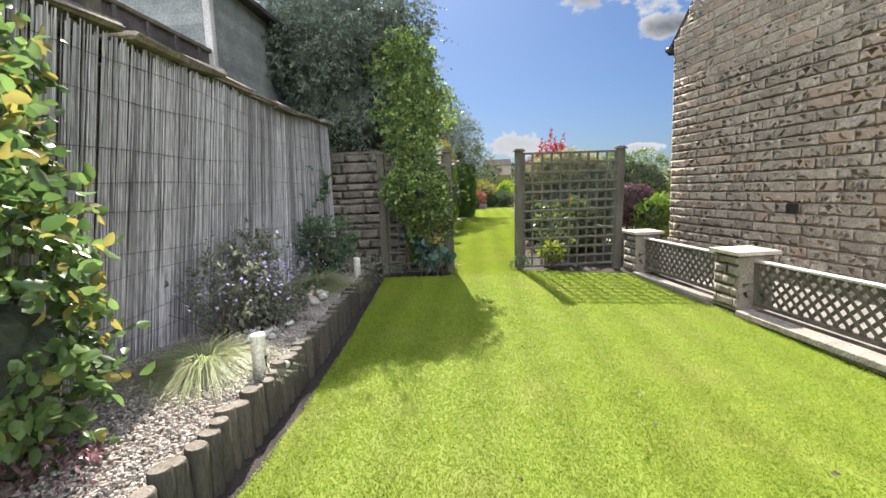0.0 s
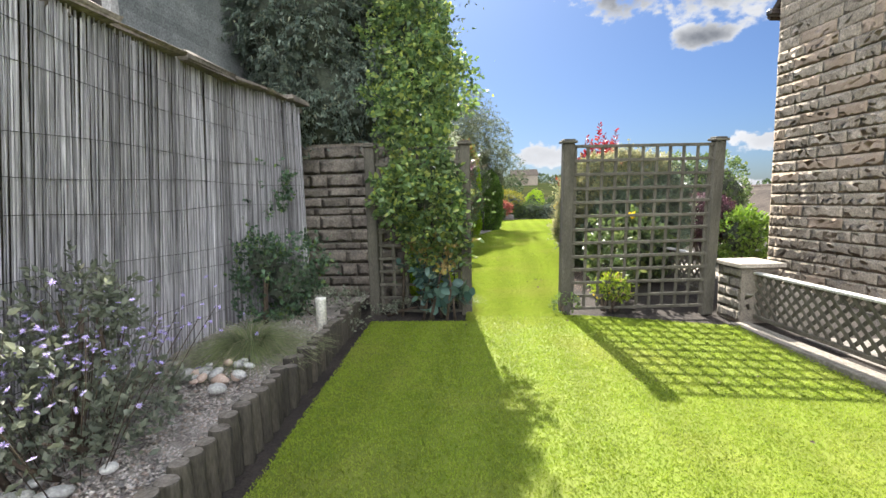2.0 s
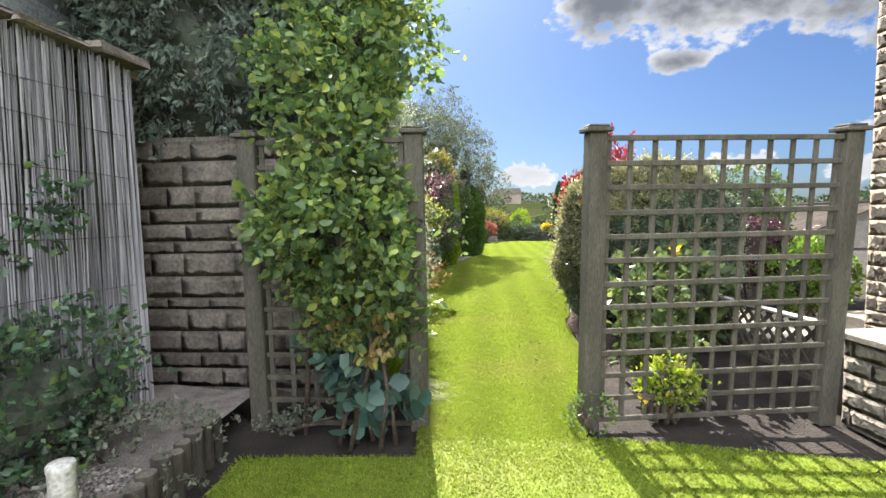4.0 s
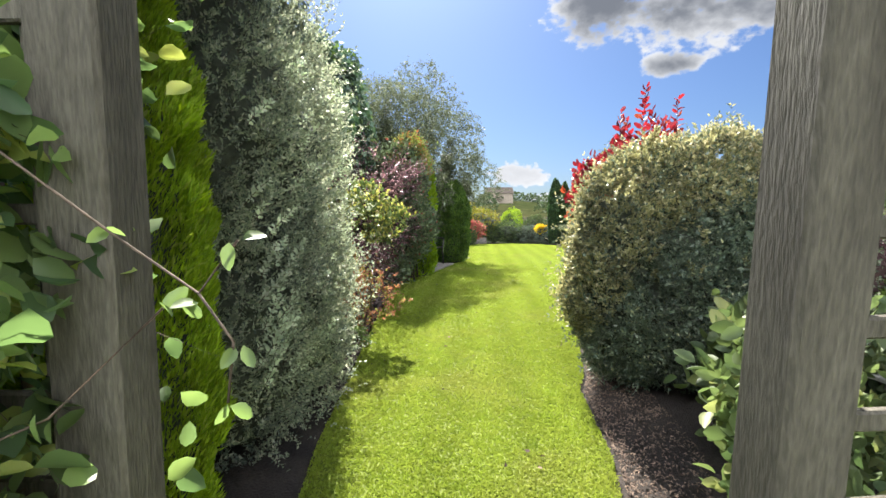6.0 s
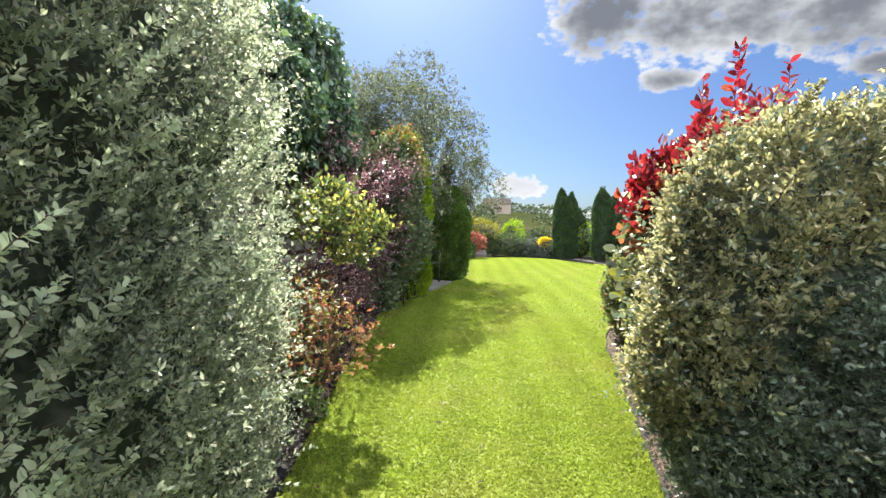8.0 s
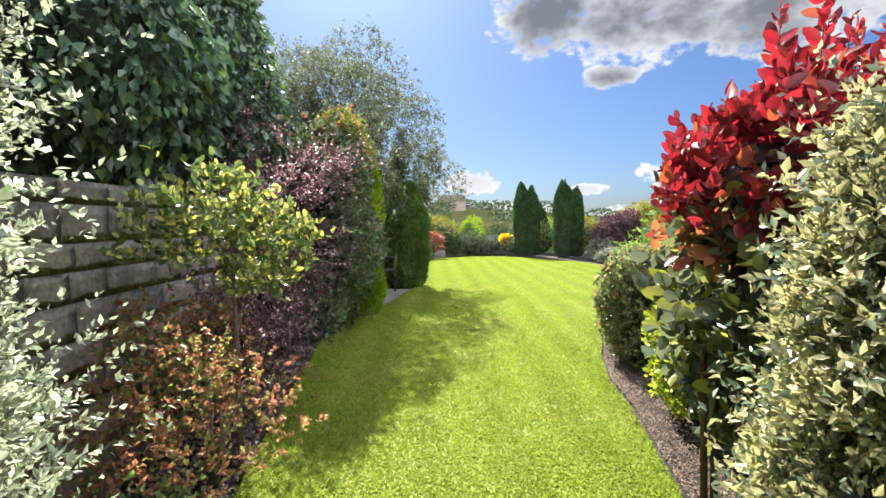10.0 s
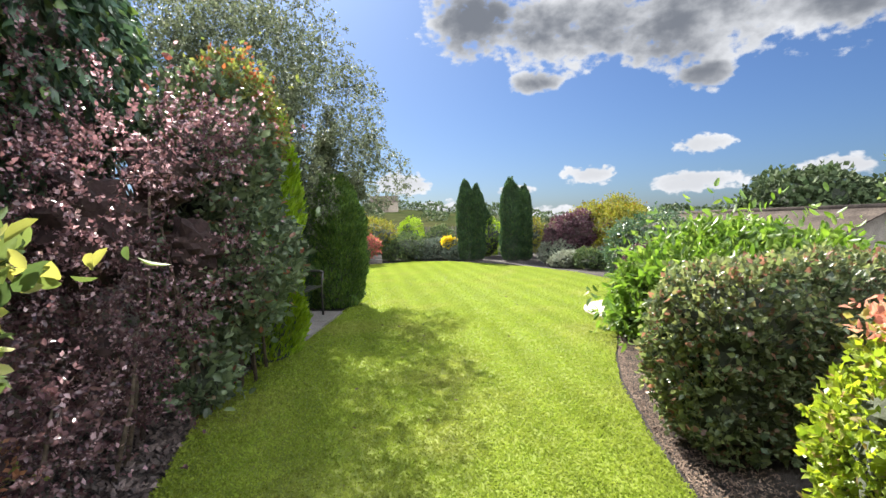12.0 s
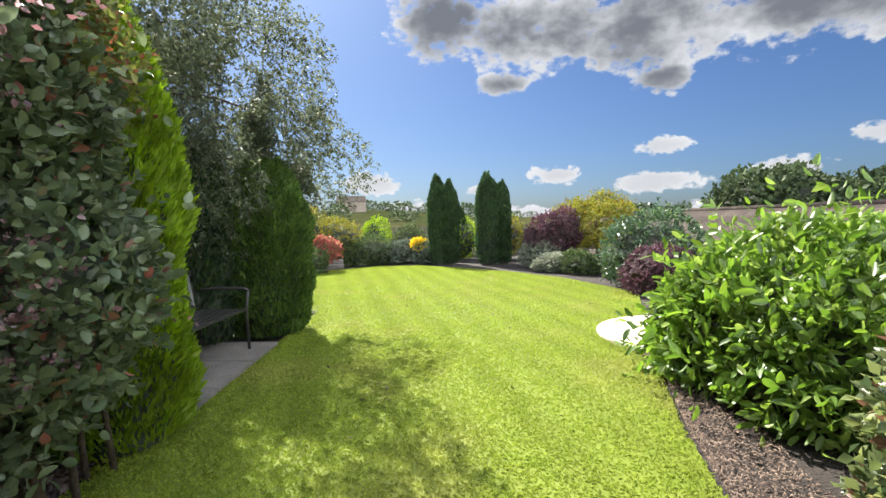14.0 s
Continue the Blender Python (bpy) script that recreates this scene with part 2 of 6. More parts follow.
M["plastic"] = material("dark_plastic", (0.03, 0.02, 0.018), (0.05, 0.04, 0.035), 0.5, 8, 0.05, 60)
M["field"] = material("far_field", (0.024, 0.036, 0.013), (0.055, 0.052, 0.024), 1.0, 0.02, 0, 0.3, spec=0.0)


def turf_material(name, blade):
    """Mown grass: tufts of green and straw, faint mowing stripes along the garden, drier patches; blades let light through."""
    m = bpy.data.materials.new(name)
    m.use_nodes = True
    n, l = m.node_tree.nodes, m.node_tree.links
    b, out = n["Principled BSDF"], n["Material Output"]
    b.inputs["Roughness"].default_value, b.inputs["Specular IOR Level"].default_value = 0.75, 0.12
    geo = n.new("ShaderNodeNewGeometry")

    def noise(scale, detail, lo, hi, to0, to1):
        t, r = n.new("ShaderNodeTexNoise"), n.new("ShaderNodeMapRange")
        t.inputs["Scale"].default_value, t.inputs["Detail"].default_value = scale, detail
        l.new(geo.outputs["Position"], t.inputs["Vector"])
        r.inputs["From Min"].default_value, r.inputs["From Max"].default_value = lo, hi
        r.inputs["To Min"].default_value, r.inputs["To Max"].default_value = to0, to1
        l.new(t.outputs[0], r.inputs[0])
        return r.outputs[0]

    def mul(a, v):
        x = n.new("ShaderNodeMixRGB")
        x.blend_type = "MULTIPLY"
        x.inputs[0].default_value = 1.0
        l.new(a, x.inputs[1])
        l.new(v, x.inputs[2])
        return x.outputs[0]

    def mix(f, a, c):
        x = n.new("ShaderNodeMixRGB")
        l.new(f, x.inputs[0])
        if isinstance(a, tuple):
            x.inputs[1].default_value = a
        else:
            l.new(a, x.inputs[1])
        x.inputs[2].default_value = c
        return x.outputs[0]

    col = mix(noise(11.0, 5, 0.30, 0.75, 0, 1), (0.198, 0.264, 0.031, 1), (0.242, 0.294, 0.043, 1))
    col = mix(noise(0.9, 5, 0.50, 0.72, 0, 0.55), col, (0.29, 0.285, 0.075, 1))
    stripe, sm = n.new("ShaderNodeTexWave"), n.new("ShaderNodeMapRange")
    stripe.bands_direction = "X"
    stripe.inputs["Scale"].default_value, stripe.inputs["Distortion"].default_value, stripe.inputs["Detail Scale"].default_value = 0.62, 1.4, 0.6
    l.new(geo.outputs["Position"], stripe.inputs["Vector"])
    sm.inputs["To Min"].default_value, sm.inputs["To Max"].default_value = 0.93, 1.06
    l.new(stripe.outputs["Fac"], sm.inputs[0])
    col = mul(col, sm.outputs[0])
    col = mul(col, noise(38.0, 3, 0.3, 0.7, 0.96, 1.04))
    if blade:
        r = n.new("ShaderNodeMapRange")
        r.inputs["To Min"].default_value, r.inputs["To Max"].default_value = 0.92, 1.1
        l.new(geo.outputs["Random Per Island"], r.inputs[0])
        col = mul(col, r.outputs[0])
        tr, ms = n.new("ShaderNodeBsdfTranslucent"), n.new("ShaderNodeMixShader")
        hs = n.new("ShaderNodeHueSaturation")
        hs.inputs["Value"].default_value = 1.4
        l.new(col, hs.inputs["Color"])
        l.new(hs.outputs[0], tr.inputs["Color"])
        ms.inputs[0].default_value = 0.42
        l.new(b.outputs[0], ms.inputs[1])
        l.new(tr.outputs[0], ms.inputs[2])
        l.new(ms.outputs[0], out.inputs["Surface"])
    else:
        # the turf base has the blades' colour at a lower value
        base_tone = n.new("ShaderNodeHueSaturation")
        base_tone.inputs["Saturation"].default_value, base_tone.inputs["Value"].default_value = 1.0, 0.60
        l.new(col, base_tone.inputs["Color"])
        col = base_tone.outputs[0]
    l.new(col, b.inputs["Base Color"])
    return m


M["lawnbase"], M["grass"] = turf_material("lawn_turf", False), turf_material("grass_blades", True)


# ---- builders ----
def ground_z(y):
    return float(np.interp(y, [-5, 0, 4, 8, 12, 16, 20, 30], [-0.12, -0.10, -0.07, 0.0, 0.07, 0.15, 0.15, 0.10]))


def mesh_from(name, verts, faces):
    """A mesh from arrays; all faces have as many corners."""
    verts, faces = np.asarray(verts, np.float32), np.asarray(faces, np.int32)
    me = bpy.data.meshes.new(name)
    k = faces.shape[1]
    me.vertices.add(len(verts))
    me.vertices.foreach_set("co", verts.ravel())
    me.loops.add(faces.size)
    me.loops.foreach_set("vertex_index", faces.ravel())
    me.polygons.add(len(faces))
    me.polygons.foreach_set("loop_start", np.arange(0, faces.size, k, dtype=np.int32))
    me.polygons.foreach_set("loop_total", np.full(len(faces), k, np.int32))
    me.update(calc_edges=True)
    return me


def put(name, me, mat, parent=None, label="", at=None):
    if mat is not None and not me.materials:
        me.materials.append(mat)
    ob = new(name, me)
    if parent is not None:
        ob.parent = parent
    if at is not None:
        ob.matrix_basis = at
    if label:
        tagged(ob, label)
    return ob


def part(name, bm, mat, parent=None, label="", at=None):
    me = bpy.data.meshes.new(name)
    bm.to_mesh(me)
    bm.free()
    return put(name, me, mat, parent, label, at)


def empty(name, at=None):
    ob = new(name)
    if at is not None:
        ob.matrix_basis = at
    return ob


def box_bm(sx, sy, sz, bevel=0.0, centre=(0, 0, 0), bm=None, turn=None):
    """A bevelled box of that size round the centre."""
    own = bmesh.new()
    bmesh.ops.create_cube(own, size=1.0)
    bmesh.ops.scale(own, vec=(sx, sy, sz), verts=own.verts)
    if bevel:
        bmesh.ops.bevel(own, geom=list(own.edges), offset=bevel, segments=1, affect="EDGES")
    if turn is not None:
        bmesh.ops.transform(own, matrix=turn, verts=own.verts)
    bmesh.ops.translate(own, vec=centre, verts=own.verts)
    if bm is None:
        return own
    tmp = bpy.data.meshes.new("tmp")
    own.to_mesh(tmp)
    own.free()
    bm.from_mesh(tmp)
    bpy.data.meshes.remove(tmp)
    return bm


def tube_bm(path, radii, sides=7, bm=None):
    """A tapered round tube along the path."""
    bm = bm or bmesh.new()
    rings = []
    pts = [Vector(p) for p in path]
    for i, p in enumerate(pts):
        d = (pts[min(i + 1, len(pts) - 1)] - pts[max(i - 1, 0)]).normalized()
        u = d.orthogonal().normalized()
        v = d.cross(u)
        r = radii[i] if hasattr(radii, "__len__") else radii
        rings.append([bm.verts.new(p + (u * math.cos(a) + v * math.sin(a)) * r) for a in [2 * math.pi * k / sides for k in range(sides)]])
    for a, b in zip(rings, rings[1:]):
        for k in range(sides):
            bm.faces.new((a[k], a[(k + 1) % sides], b[(k + 1) % sides], b[k]))
    bm.faces.new(rings[-1])
    bm.faces.new(rings[0][::-1])
    for f in bm.faces:
        f.smooth = True
    return bm


def wave(p, seed, scale):
    """Smooth pseudo-noise in -1..1 at points p."""
    r = np.random.RandomState(seed)
    out = np.zeros(len(p))
    for _ in range(6):
        k = r.normal(size=3) * scale
        out += np.sin(p @ k + r.uniform(0, 6.28))
    return out / 3.2


def unit(v):
    return v / np.maximum(np.linalg.norm(v, axis=-1, keepdims=True), 1e-9)


def leaf_mesh(name, base, aim, size, width, fold, rs, rich=False):
    """Folded leaves, two faces each (six where rich): base points, aims, lengths."""
    n = len(base)
    aim = unit(aim)
    side = unit(np.cross(aim, rs.normal(size=(n, 3))))
    up = np.cross(side, aim)
    L = size[:, None]
    w = L * width
    mid = base + aim * L * 0.45
    tip = base + aim * L - up * L * 0.10
    if not rich:
        v = np.stack([base, mid + side * w + up * w * fold, tip, mid - side * w + up * w * fold], 1).reshape(-1, 3)
        o = (np.arange(n) * 4)[:, None]
        f = np.concatenate([o + [0, 1, 2], o + [0, 2, 3]])
    else:
        m2 = base + aim * L * 0.80 - up * L * 0.04
        a = base + aim * L * 0.22
        v = np.stack([base, a + side * w * 0.75 + up * w * fold, mid + side * w + up * w * fold * 1.1, m2 + side * w * 0.70 + up * w * fold * 0.6, tip,
                      m2 - side * w * 0.70 + up * w * fold * 0.6, mid - side * w + up * w * fold * 1.1, a - side * w * 0.75 + up * w * fold, mid], 1).reshape(-1, 3)
        o = (np.arange(n) * 9)[:, None]
        f = np.concatenate([o + t for t in ([0, 1, 8], [1, 2, 8], [2, 3, 8], [3, 4, 8], [4, 5, 8], [5, 6, 8], [6, 7, 8], [7, 0, 8])])
    return mesh_from(name, v, f)


def blob_points(blobs, n, rs, lump=0.12, lump_scale=3.0, seed=1, inward=0.25, zmin=None):
    """Points on lumpy super-ellipsoids (x, y, z, rx, ry, rz, power), those inside another blob left out, with outward normals."""
    vol = np.array([b[3] * b[4] + b[4] * b[5] + b[3] * b[5] for b in blobs])
    P, N = [], []
    for i, b in enumerate(blobs):
        k = int(n * vol[i] / vol.sum() * 1.3)
        c, r, p = np.array(b[:3]), np.array(b[3:6]), b[6] if len(b) > 6 else 2.0
        q = unit(rs.normal(size=(k, 3)) * r ** 0.5)
        rad = (np.abs(q / r) ** p).sum(1) ** (-1 / p)
        pos = q * rad[:, None]
        nor = unit(np.sign(pos) * np.abs(pos / r) ** (p - 1) / r)
        w = pos + c
        disp = lump * (wave(w, seed, lump_scale) + 0.5 * wave(w, seed + 9, lump_scale * 2.7)) - inward * rs.rand(k) ** 2.2 * r.min()
        w = w + nor * disp[:, None]
        keep = np.ones(k, bool)
        for j, o in enumerate(blobs):
            if j != i:
                po = o[6] if len(o) > 6 else 2.0
                keep &= (np.abs((w - o[:3]) / (np.array(o[3:6]) * 0.88)) ** po).sum(1) > 1
        if zmin is not None:
            keep &= w[:, 2] > zmin
        P.append(w[keep])
        N.append(nor[keep])
    return np.concatenate(P), np.concatenate(N)


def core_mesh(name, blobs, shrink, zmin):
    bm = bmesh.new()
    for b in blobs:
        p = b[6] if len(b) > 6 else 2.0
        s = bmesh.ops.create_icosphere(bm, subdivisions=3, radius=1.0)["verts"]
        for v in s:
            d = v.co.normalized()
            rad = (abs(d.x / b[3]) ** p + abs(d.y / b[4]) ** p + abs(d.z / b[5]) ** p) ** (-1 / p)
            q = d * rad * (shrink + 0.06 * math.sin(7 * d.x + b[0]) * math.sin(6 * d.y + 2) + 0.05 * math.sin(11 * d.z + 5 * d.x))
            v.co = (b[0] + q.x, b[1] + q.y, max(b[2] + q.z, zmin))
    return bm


def bush(name, blobs, leaf, n, size, width=0.28, mat_core="core_shade", label="", category="shrub", group="", seed=1, lump=0.10, lump_scale=3.0, clump=5,
         spread=0.6, up=0.35, core=0.80, inward=0.22, fold=0.35, rich=False, stems=5, sprig=0.0, out=0.7, down=0.0, zmin=None, reach=1.6, thin=None, tips=None):
    """A shrub: stems, a solid dark core for its inner shade and a crown of single leaves in clumps; sprigs stand out of
    its outline.
    """
    rs = np.random.RandomState(seed)
    x, y = np.mean([b[0] for b in blobs]), np.mean([b[1] for b in blobs])
    z0 = ground_z(y) if zmin is None else zmin
    root = empty(name, pose(x, y, z0))
    tagged(root, label, category, group)
    inv = Vector((x, y, z0))
    off = np.array(inv)
    P, N = blob_points(blobs, max(1, n // clump), rs, lump, lump_scale, seed, inward, z0 + 0.02)
    if thin:
        drop = (N @ np.array(thin[:3]) > 0.6) & (rs.rand(len(P)) < thin[3])
        P, N = P[~drop], N[~drop]
    # each point carries a clump of leaves along a short shoot
    shoot = unit(N * out + rs.normal(size=P.shape) * spread * 0.7 + [0, 0, up - down])
    k = np.repeat(np.arange(len(P)), clump)
    along = rs.rand(len(k))
    length = size * reach * rs.uniform(0.7, 1.3, len(P))
    if sprig:
        pick = rs.rand(len(P)) < sprig
        length[pick] *= rs.uniform(1.8, 3.4, pick.sum())
        # the woody stems of the sprigs
        q, e = P[pick], P[pick] + shoot[pick] * length[pick][:, None]
        w = unit(np.cross(shoot[pick], rs.normal(size=q.shape))) * min(0.0016, size * 0.05)
        stalk = np.stack([q - shoot[pick] * size - w, q - shoot[pick] * size + w, e], 1).reshape(-1, 3) - off
        put("sprig_growth", mesh_from("sprig_growth", stalk, np.arange(len(stalk)).reshape(-1, 3)), M["bark"], root)["kind"] = "stuff"
    base = P[k] + shoot[k] * (along * length[k])[:, None] + rs.normal(size=(len(k), 3)) * size * 0.18
    aim = shoot[k] * 0.6 + rs.normal(size=(len(k), 3)) * spread + [0, 0, up * 0.4 - down]
    if sprig:
        on = pick[k]
        base[on] = P[k][on] + shoot[k][on] * (along[on] * length[k][on])[:, None]
        side = unit(np.cross(shoot[k][on], rs.normal(size=(on.sum(), 3))))
        aim[on] = shoot[k][on] * 0.75 + side
    sz = size * rs.uniform(0.6, 1.25, len(k))
    keep = base[:, 2] > z0 + 0.01
    # young: leaves of the side that is coloured as sunlit
    young = np.zeros(len(k), bool)
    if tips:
        # leaves on sides facing tips[1] take tips[0], a paler colour standing for light
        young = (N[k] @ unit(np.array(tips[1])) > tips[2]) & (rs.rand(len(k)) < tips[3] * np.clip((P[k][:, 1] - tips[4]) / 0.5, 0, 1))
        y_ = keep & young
        put("sunlit_leaves", leaf_mesh("sunlit_leaves", base[y_] - off + unit(N[k][y_]) * size * 0.3, aim[y_], sz[y_], width, fold, rs, rich), tips[0], root)
    keep &= ~young
    put("foliage", leaf_mesh("foliage", base[keep] - off, aim[keep], sz[keep], width, fold, rs, rich), leaf, root)
    # solid dark shells: the shade between the leaves put into colour
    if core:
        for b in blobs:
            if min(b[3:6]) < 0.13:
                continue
            bm = core_mesh("shade_core", [b], core, z0)
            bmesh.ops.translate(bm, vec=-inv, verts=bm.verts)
            part("shade_core", bm, M[mat_core], root)
    for i in range(stems):
        b = blobs[i % len(blobs)]
        sx, sy = b[0] + rs.uniform(-0.4, 0.4) * b[3], b[1] + rs.uniform(-0.4, 0.4) * b[4]
        ex, ey = b[0] + rs.uniform(-0.6, 0.6) * b[3], b[1] + rs.uniform(-0.6, 0.6) * b[4]
        path = [(sx - x, sy - y, -0.03), ((sx + ex) / 2 - x + rs.uniform(-.05, .05), (sy + ey) / 2 - y, (b[2] - z0) * 0.6), (ex - x, ey - y, b[2] - z0 + 0.3 * b[5])]
        part("stem", tube_bm(path, [0.018, 0.013, 0.006], 6), M["bark"], root)
    return root


def tree(name, x, y, height, blobs, leaf, n, size, trunk=0.09, limbs=9, seed=1, label="", width=0.25, clump=6, spread=0.8, down=0.3, inward=0.8, lump=0.25, out=0.5, sprig=0.1, z0=None):
    """A tree: tapered trunk, limbs that reach into the crown, twigs and a gappy crown of leaves."""
    rs = np.random.RandomState(seed)
    z0 = ground_z(y) if z0 is None else z0
    root = empty(name, pose(x, y, z0))
    tagged(root, label, "tree")
    off = np.array((x, y, z0))
    path = [(0, 0, -0.1), (0.04, 0.03, height * 0.2), (-0.05, 0.02, height * 0.45), (0.02, 0.0, height * 0.7), (0.06, 0.05, height * 0.92)]
    part("trunk", tube_bm(path, [trunk * 1.3, trunk, trunk * 0.8, trunk * 0.5, trunk * 0.15], 9), M["bark"], root)
    P, N = blob_points(blobs, max(1, n // clump), rs, lump, 2.2, seed, inward, z0 + 0.3)
    limb_bm = bmesh.new()
    for i in range(limbs):
        h = height * rs.uniform(0.2, 0.75)
        e = P[rs.randint(len(P))] - off
        s = Vector((0, 0, h))
        e = Vector(e) * 0.92
        m_ = s.lerp(e, 0.5) + Vector((rs.uniform(-.1, .1), rs.uniform(-.1, .1), 0.15))
        tube_bm([s, m_, e], [trunk * 0.4, trunk * 0.2, 0.004], 6, limb_bm)
    part("limbs", limb_bm, M["bark"], root)
    shoot = unit(N * out + rs.normal(size=P.shape) * 0.5 + [0, 0, -down])
    k = np.repeat(np.arange(len(P)), clump)
    length = size * np.where(rs.rand(len(P)) < sprig, 6.0, 3.0)
    base = P[k] + shoot[k] * (rs.rand(len(k)) * length[k])[:, None] + rs.normal(size=(len(k), 3)) * size * 0.35
    aim = shoot[k] * 0.6 + rs.normal(size=(len(k), 3)) * spread + [0, 0, -down]
    put("crown", leaf_mesh("crown", base - off, aim, size * rs.uniform(0.6, 1.25, len(k)), width, 0.3, rs), leaf, root)
    return root


def conifer(name, x, y, height, radius, leaf, n, size, seed=1, label="", top=0.25, sway=0.08, tips=1, zbase=0.0, flat=1.0, sh=0.55, thin=0.16):
    """A clipped or columnar conifer: upright sprays over a solid dark column for its inner shade, pointed tips."""
    rs = np.random.RandomState(seed)
    z0 = ground_z(y) + zbase
    root = empty(name, pose(x, y, z0))
    tagged(root, label, "conifer")
    h = rs.rand(n) ** 0.85
    a = rs.uniform(0, 2 * math.pi, n)
    prof = np.where(h < 0.12, 0.80 + 1.6 * h, np.where(h < sh, 1.0, np.maximum(1.0 - ((h - sh) / (1 - sh)) ** 2 * (1 - top), 0.05)))
    c = np.stack([np.cos(a), np.sin(a) * flat, np.zeros(n)], 1)
    P0 = np.stack([c[:, 0] * radius, c[:, 1] * radius, h * height], 1)
    bump = 1 + sway * wave(P0, seed, 5.0) + sway * 0.7 * wave(P0, seed + 3, 14.0)
    r = prof * radius * bump * (1 - 0.22 * rs.rand(n) ** 2)
    P = np.stack([c[:, 0] * r, c[:, 1] * r, h * height * (1 + 0.04 * wave(P0, seed + 5, 6.0) * (h > 0.8))], 1)
    if tips > 1:
        lobe = (a / (2 * math.pi) * tips).astype(int)
        P[:, 2] *= np.where(h > 0.55, 1 - 0.09 * (lobe % 2), 1)
    aim = c * 0.55 + rs.normal(size=(n, 3)) * 0.28 + [0, 0, 1.0]
    put("foliage", leaf_mesh("foliage", P, aim, size * rs.uniform(0.6, 1.3, n), thin, 0.3, rs), leaf, root)
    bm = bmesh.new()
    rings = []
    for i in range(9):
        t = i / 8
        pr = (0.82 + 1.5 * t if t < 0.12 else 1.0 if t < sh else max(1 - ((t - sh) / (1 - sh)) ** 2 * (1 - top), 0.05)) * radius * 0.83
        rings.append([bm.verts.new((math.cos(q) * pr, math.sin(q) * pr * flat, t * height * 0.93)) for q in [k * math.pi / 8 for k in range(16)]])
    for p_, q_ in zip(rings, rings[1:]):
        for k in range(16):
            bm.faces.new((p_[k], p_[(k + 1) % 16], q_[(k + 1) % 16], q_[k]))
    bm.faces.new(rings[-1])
    part("shade_core", bm, M["core_shade"], root)
    part("trunk", tube_bm([(0, 0, -0.05), (0, 0, height * 0.5)], [0.06, 0.03], 8), M["bark"], root)
    return root


# ---- ground and lawn ----
def land_z(x, y):
    """Height of the land: the garden's level, a dip beyond it, then rising fields towards a hill on the left."""
    base = ground_z(min(y, 30)) - 0.03 - 0.15 * min(max((x - 0.7) / 1.8, 0), 1) * min(max((8.8 - y) / 1.2, 0), 1)
    d = math.hypot(x - 2, y - 12)
    if d < 24:
        return base
    t = min((d - 24) / 40, 1)
    hill = 10.5 * math.exp(-((math.degrees(math.atan2(x, y)) - 2) / 16) ** 2) + 3.0 * math.exp(-((math.degrees(math.atan2(x, y)) - 45) / 30) ** 2) + 1.0
    far = min(max((d - 60) / 240, 0), 1)
    far = far * far * (3 - 2 * far)
    return base - 1.6 * t * t * (3 - 2 * t) + hill * far


def build_ground():
    axis = sorted({round(s * v, 2) for v in [0, 1, 2, 3, 4, 5, 6, 8, 10, 12, 14, 17, 20, 24, 28, 33, 40, 50, 65, 85, 110, 145, 190, 250, 320, 420, 600, 900, 1400, 2200] for s in (-1, 1)})
    xs, ys = axis, [12 + v for v in axis]
    v = [(x, y, land_z(x, y)) for y in ys for x in xs]
    w = len(xs)
    f = [(j * w + i, j * w + i + 1, (j + 1) * w + i + 1, (j + 1) * w + i) for j in range(len(ys) - 1) for i in range(w - 1)]
    me = mesh_from("ground", v, f)
    me.materials.append(M["soil"])
    me.materials.append(M["field"])
    idx = np.array([1 if math.hypot(v[q[0]][0] - 2, v[q[0]][1] - 12) > 26 else 0 for q in f], np.int32)
    me.polygons.foreach_set("material_index", idx)
    me.polygons.foreach_set("use_smooth", np.ones(len(f), bool))
    return tagged(put("ground", me, None), "dark garden soil running out to fields and low hills", "ground", kind="structure")


LAWN_L = ([-5, 2.0, 2.7, 4.2, 7.08, 7.14, 7.5, 9.4, 10.4, 12.2, 14.2, 14.9, 16, 17, 18.8, 20.4, 21.2, 26.2, 27.2, 27.9],
          [-1.20, -1.18, -1.18, -1.25, -1.46, -0.42, -0.44, -0.76, -0.86, -1.05, -1.2, -1.25, -1.1, -0.87, -0.34, 0.02, -0.3, -0.62, 0.0, 1.7])
LAWN_R = ([-5, 7.34, 7.40, 9.4, 10.4, 10.7, 12.1, 12.8, 13.4, 14, 14.9, 15.5, 16.6, 17.1, 17.6, 18, 20, 22.4, 24.4, 25.7, 27.4, 27.9],
          [4.6, 2.48, 0.62, 0.97, 1.0, 1.1, 1.35, 1.49, 1.55, 1.72, 2.05, 2.36, 3.05, 3.12, 3.3, 4.0, 5.4, 5.34, 4.78, 4.1, 3.0, 1.8])


def lawn_edges(y):
    return float(np.interp(y, *LAWN_L)), float(np.interp(y, *LAWN_R))


def lawn_z(x, y):
    """The lawn's level, which falls a little towards the house on the right."""
    y = np.asarray(y, float)
    base = np.interp(y, [-5, 0, 4, 8, 12, 16, 20, 30], [-0.12, -0.10, -0.07, 0.0, 0.07, 0.15, 0.15, 0.10])
    return base - 0.10 * np.clip((np.asarray(x) - 0.9) / 1.8, 0, 1.2) * np.clip((8.4 - y) / 1.2, 0, 1)


